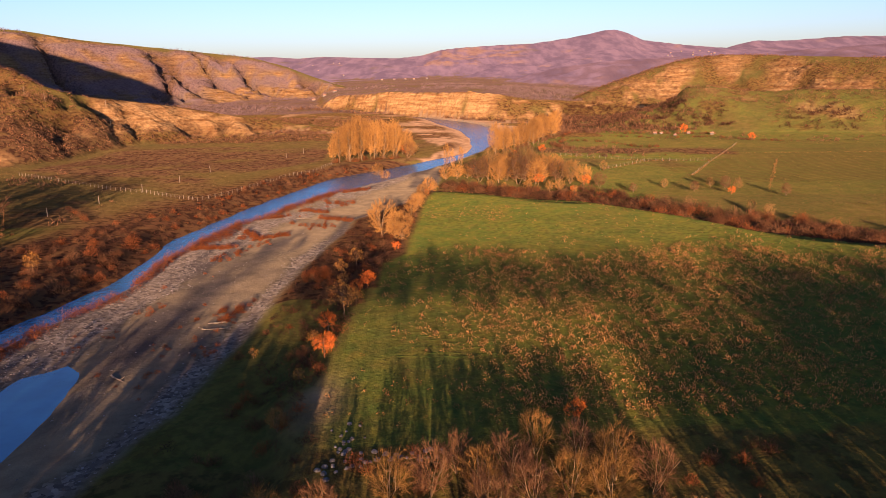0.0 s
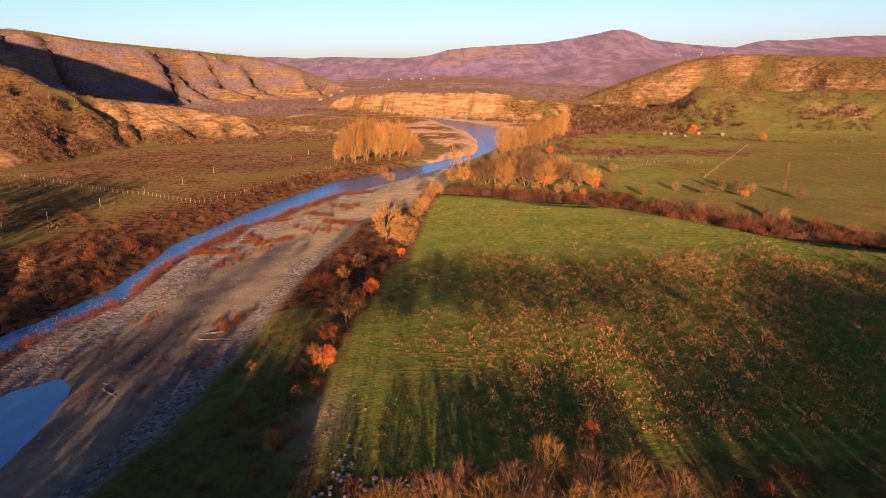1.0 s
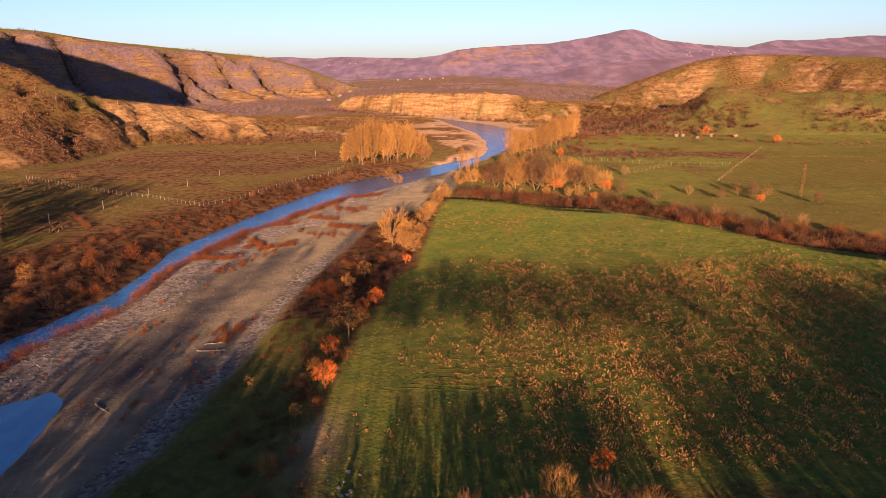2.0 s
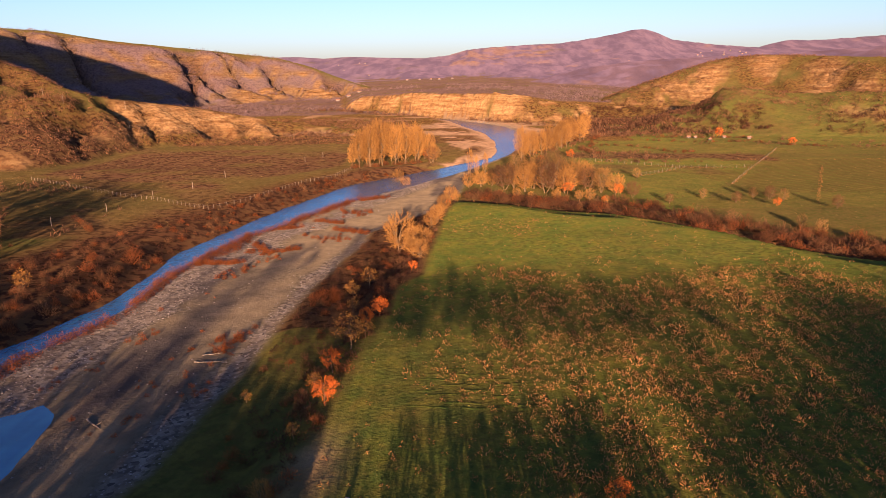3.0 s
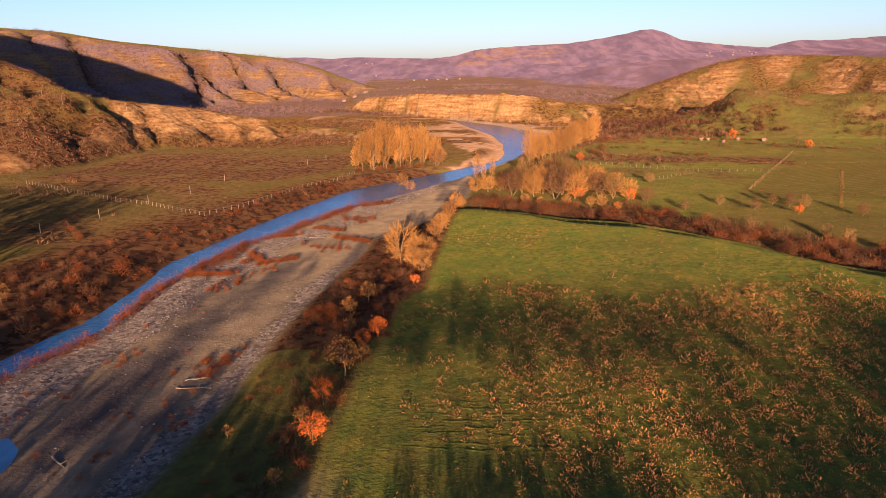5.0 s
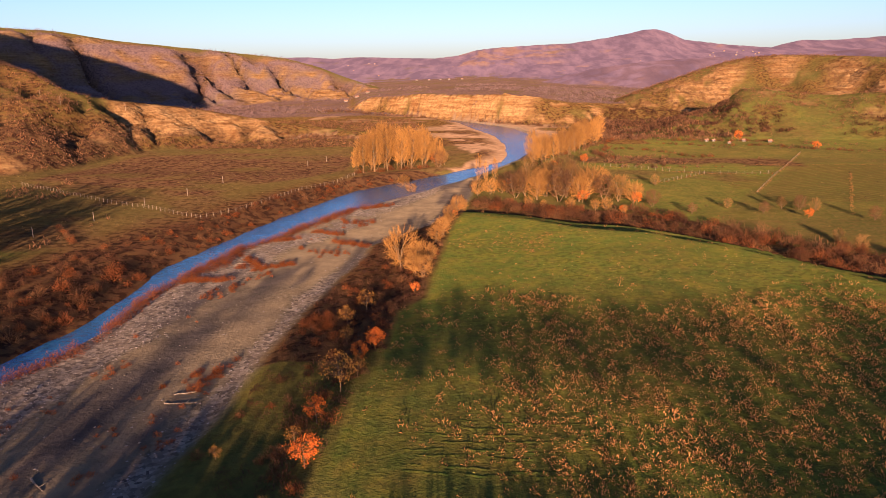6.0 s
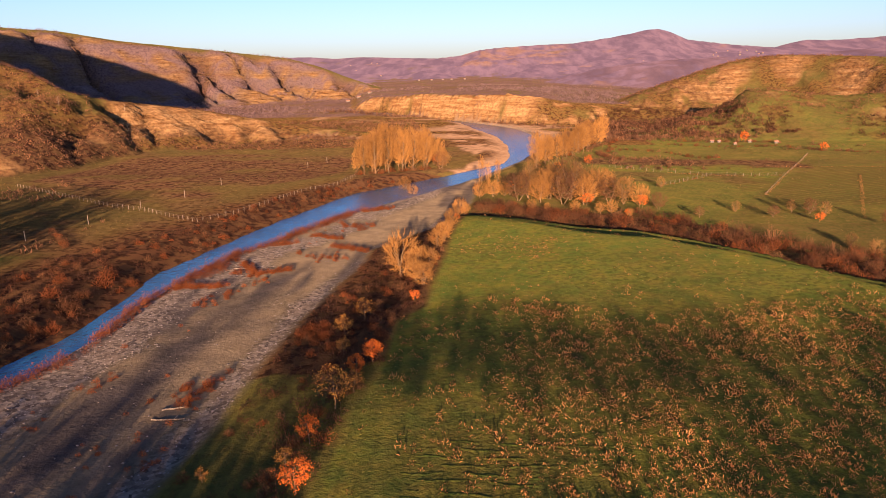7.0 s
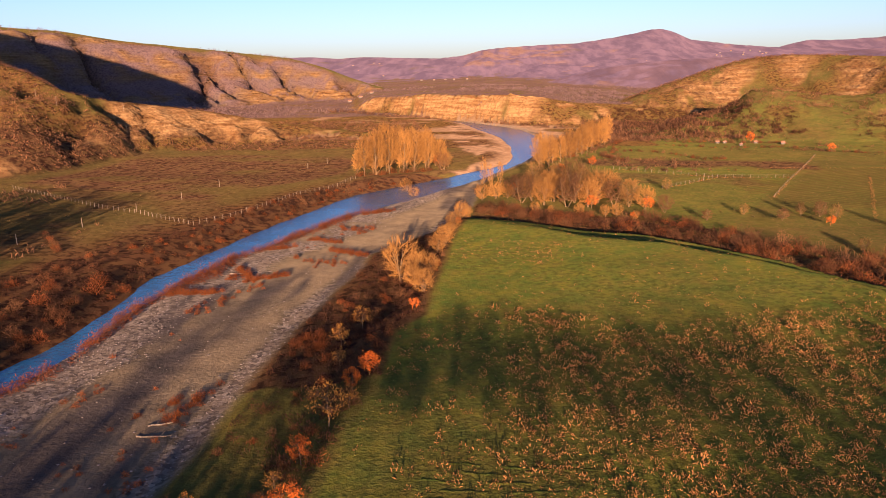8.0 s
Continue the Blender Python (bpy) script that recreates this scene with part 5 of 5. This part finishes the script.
for x, y in ((-203, 420), (-214, 440), (-240, 400), (-226, 395)):
    mast = part("utility_pole", post_bm(5.0, 0.1, int(-x)), WOOD)
    mast.location = (x, y, height_at(x, y))
    tagged(mast, "slim grey utility pole on the hillside", "pole", "utility poles on the hill")

PLASTER, N_, L_, B_ = material("limewashed plaster", 0.85)
L_.new(mix(N_, L_, grain(N_, L_, 0.6), (0.14, 0.12, 0.10), (0.22, 0.19, 0.16)), B_.inputs["Base Color"])
TILES, N_, L_, B_ = material("clay roof tiles", 0.8)
L_.new(mix(N_, L_, grain(N_, L_, 1.5), (0.24, 0.10, 0.06), (0.38, 0.18, 0.10)), B_.inputs["Base Color"])
PANE, N_, L_, B_ = material("dark window", 0.2)
B_.inputs["Base Color"].default_value = (0.05, 0.06, 0.07, 1)


def box_bm(x0, x1, y0, y1, z0, z1):
    bm = bmesh.new()
    bmesh.ops.create_cube(bm, size=1)
    for v in bm.verts:
        v.co = (x0 + (v.co.x + 0.5) * (x1 - x0), y0 + (v.co.y + 0.5) * (y1 - y0), z0 + (v.co.z + 0.5) * (z1 - z0))
    return bm


def house(w, d, h, label):
    """A plain gabled house: walls, overhanging roof, chimney, windows and a door on the front."""
    root = tagged(new("house"), label, "house")
    bm = box_bm(-w / 2, w / 2, -d / 2, d / 2, -1.5, h)
    ends = [bm.verts.new((x, 0, h + d * 0.3)) for x in (-w / 2, w / 2)]
    for e, x in zip(ends, (-w / 2, w / 2)):
        a, b = [v for v in bm.verts if abs(v.co.x - x) < 1e-4 and abs(v.co.z - h) < 1e-4]
        bm.faces.new((a, b, e))
    part("wall", bm, PLASTER, root)
    bm = bmesh.new()
    o, t = 0.5, 0.2
    prof = [(-d / 2 - o, h - o * 0.6), (0, h + d * 0.3), (d / 2 + o, h - o * 0.6), (d / 2 + o, h - o * 0.6 + t), (0, h + d * 0.3 + t), (-d / 2 - o, h - o * 0.6 + t)]
    rings = [[bm.verts.new((x, y, z)) for y, z in prof] for x in (-w / 2 - o, w / 2 + o)]
    for k in range(6):
        bm.faces.new((rings[0][k], rings[0][(k + 1) % 6], rings[1][(k + 1) % 6], rings[1][k]))
    bm.faces.new(rings[0]), bm.faces.new(rings[1])
    roof = part("roof", bm, TILES, root, "red clay tile roof")
    part("chimney", box_bm(w * 0.2, w * 0.2 + 0.7, 0.4, 1.1, h, h + d * 0.3 + 1.0), PLASTER, roof)
    g = min(0.5, w * 0.11)
    for k in (-0.34, 0.34):
        part("window", box_bm(k * w - g, k * w + g, -d / 2 - 0.04, -d / 2 + 0.1, h * 0.4, h * 0.4 + 2 * g), PANE, root, "dark glazed window")
    part("door", box_bm(-0.5, 0.5, -d / 2 - 0.05, -d / 2 + 0.1, 0.0, min(2.05, h - 0.15)), WOOD, root, "wooden plank door")
    return root


farm = house(9, 6, 3, "small limewashed farmhouse with a red tile roof")
villa = house(12, 8, 6, "two-storey pale village house on the mountain slope")
hut = house(3.4, 2.6, 2.1, "small whitewashed garden hut among bushes")
spots = [(hut, 128.5, 437, 0.5), (hut, 132.5, 437.5, 0.45), (hut, 136.8, 424, 0.4), (hut, 149, 436, 0.5), (hut, 160.5, 428, 0.5)]
spots += [(farm, -190 + 14 * k, 1000 + 9 * (k % 3), 0.5) for k in range(3)]
near_mountain = [(-183, 1971), (-150, 1990), (-120, 2010), (-95, 1985), (-60, 2020)]
spots += [(villa, x, y, 0.4) for x, y in near_mountain]
for k in range(18):
    a, r = radians(17.0 + 3.6 * rng.uniform(0, 1) ** 1.2), rng.uniform(3050, 3350)
    spots.append((villa, EYE_X + r * math.sin(a), EYE_Y + r * math.cos(a), rng.uniform(0.3, 0.6)))
for k in range(5):
    a, r = radians(rng.uniform(5, 13)), rng.uniform(2200, 2900)
    spots.append((villa, EYE_X + r * math.sin(a), EYE_Y + r * math.cos(a), rng.uniform(0.25, 0.45)))
for k in range(5):
    a, r = radians(rng.uniform(-11, -6)), rng.uniform(2500, 3000)
    spots.append((villa, EYE_X + r * math.sin(a), EYE_Y + r * math.cos(a), rng.uniform(0.25, 0.45)))
for (src, x, y, size), z in zip(spots, heights([p[1] for p in spots], [p[2] for p in spots])):
    m = Matrix.LocRotScale((x, y, z), Euler((0, 0, rng.uniform(-0.5, 0.5))), (size, size, size))
    tagged(copy_thing(src, m), group="huts in the gardens" if src is hut else "farm buildings" if src is farm else "houses of the mountain villages")
drop([farm, villa, hut])


def tube(points, radii, sides=6):
    """One closed, tapering limb through the points."""
    bm = bmesh.new()
    rings = []
    for (x, y, z), r in zip(points, radii):
        rings.append([bm.verts.new((x, y + r * math.cos(6.283 * k / sides), z + r * math.sin(6.283 * k / sides))) for k in range(sides)])
    for p, q in zip(rings, rings[1:]):
        for k in range(sides):
            bm.faces.new((p[k], p[(k + 1) % sides], q[(k + 1) % sides], q[k]))
    bm.faces.new(rings[0][::-1])
    bm.faces.new(rings[-1])
    return bm


for i, (x, y, length, turn) in enumerate(((-56.6, 186.6, 4.5, 0.1), (-58.5, 184.5, 3.7, -0.2), (-44.9, 207.3, 4.5, 0.0), (-41.4, 112.9, 4.5, 0.1), (-49.5, 93.3, 3.7, -0.7), (-42, 116, 3, 0.4), (-54.5, 188, 3, 0.5))):
    g = np.random.RandomState(i)
    spine = [(length * (k / 6 - 0.5), g.normal(0, 0.08), 0.12 + g.normal(0, 0.03)) for k in range(7)]
    log = part("driftwood_log", tube(spine, [0.14 - 0.013 * k for k in range(7)]), WOOD)
    log.matrix_basis = pose(x, y, height_at(x, y), 0, 0, math.degrees(turn))
    for k in (2, 4):
        px, py, pz = spine[k]
        side = g.choice([-1, 1])
        part("branch", tube([(px, py, pz), (px + 0.3, py + 0.35 * side, pz + 0.2), (px + 0.5, py + 0.7 * side, pz + 0.45)], [0.06, 0.045, 0.02]), WOOD, log)
    tagged(log, "bleached driftwood log stranded on the gravel bar", "log", "driftwood on the bar")


def boulder(seed):
    """A lumpy rock."""
    bm = bmesh.new()
    bmesh.ops.create_icosphere(bm, subdivisions=2, radius=1)
    for v in bm.verts:
        k = 1 + 0.35 * noise.noise(v.co * 1.3 + Vector((seed * 7.1, 0, 0)))
        v.co = Vector((v.co.x * k, v.co.y * k * 0.85, v.co.z * k * 0.6))
    return bm


rocks = [part("boulder", boulder(k), STONE) for k in range(3)]
spots = [(-14 + 0.42 * k + rng.normal(0, 0.6), 63.5 + rng.normal(0, 1.1) + 0.04 * k, rng.uniform(0.18, 0.42)) for k in range(34)]
spots += [(-12 + rng.normal(0, 1.2), 68 + rng.normal(0, 2), rng.uniform(0.15, 0.35)) for _ in range(20)]
for i, ((x, y, size), z) in enumerate(zip(spots, heights([p[0] for p in spots], [p[1] for p in spots]))):
    m = Matrix.LocRotScale((x, y, z + 0.15 * size), Euler((0, 0, rng.uniform(0, 6))), (size, size, size))
    tagged(copy_thing(rocks[i % 3], m), "pale grey boulder beside a dry stream bed", "boulder", "boulders of the stream bed")
drop(rocks)


# Deep wheel ruts in the field: wavy ridges of turned sod
def rut_ridges():
    verts, faces, g = [], [], np.random.RandomState(5)
    for k in range(8):
        y0, x0, x1 = 91 + 1.55 * k + g.normal(0, 0.25), -10 + g.uniform(0, 4) + 0.3 * k, 6 + g.uniform(0, 9)
        xs = np.arange(x0, x1, 0.45)
        ys = y0 - 0.10 * (xs - x0) + 0.25 * np.cumsum(g.normal(0, 0.45, len(xs)))
        zs = heights(xs, ys)
        for i, (x, y, z) in enumerate(zip(xs, ys, zs)):
            up = 0.065 * (0.4 + 0.6 * abs(math.sin(x * 1.7 + k))) * g.uniform(0.5, 1.2) * math.sin(math.pi * min(0.95, (i + 0.5) / len(xs))) ** 0.4
            n = len(verts)
            verts += [(x, y - 0.5, z - 0.06), (x + g.normal(0, 0.08), y - 0.12, z + up), (x + g.normal(0, 0.08), y + 0.15, z + up * 0.8), (x, y + 0.32, z - 0.06)]
            if i and math.sin(x * 0.9 + 2.3 * k) > -0.55:
                for c in range(3):
                    a, b = n - 4 + c, n + c
                    faces += [(a, b, b + 1), (a, b + 1, a + 1)]
    me = mesh_from("wheel_ruts", verts, faces, GROUND)
    me.attributes.new("lush", "FLOAT", "POINT").data.foreach_set("value", np.ones(len(verts)))
    return tagged(new("wheel_ruts", me), "rows of grassed wheel ruts across the green field", "ruts", kind="stuff")


rut_ridges()
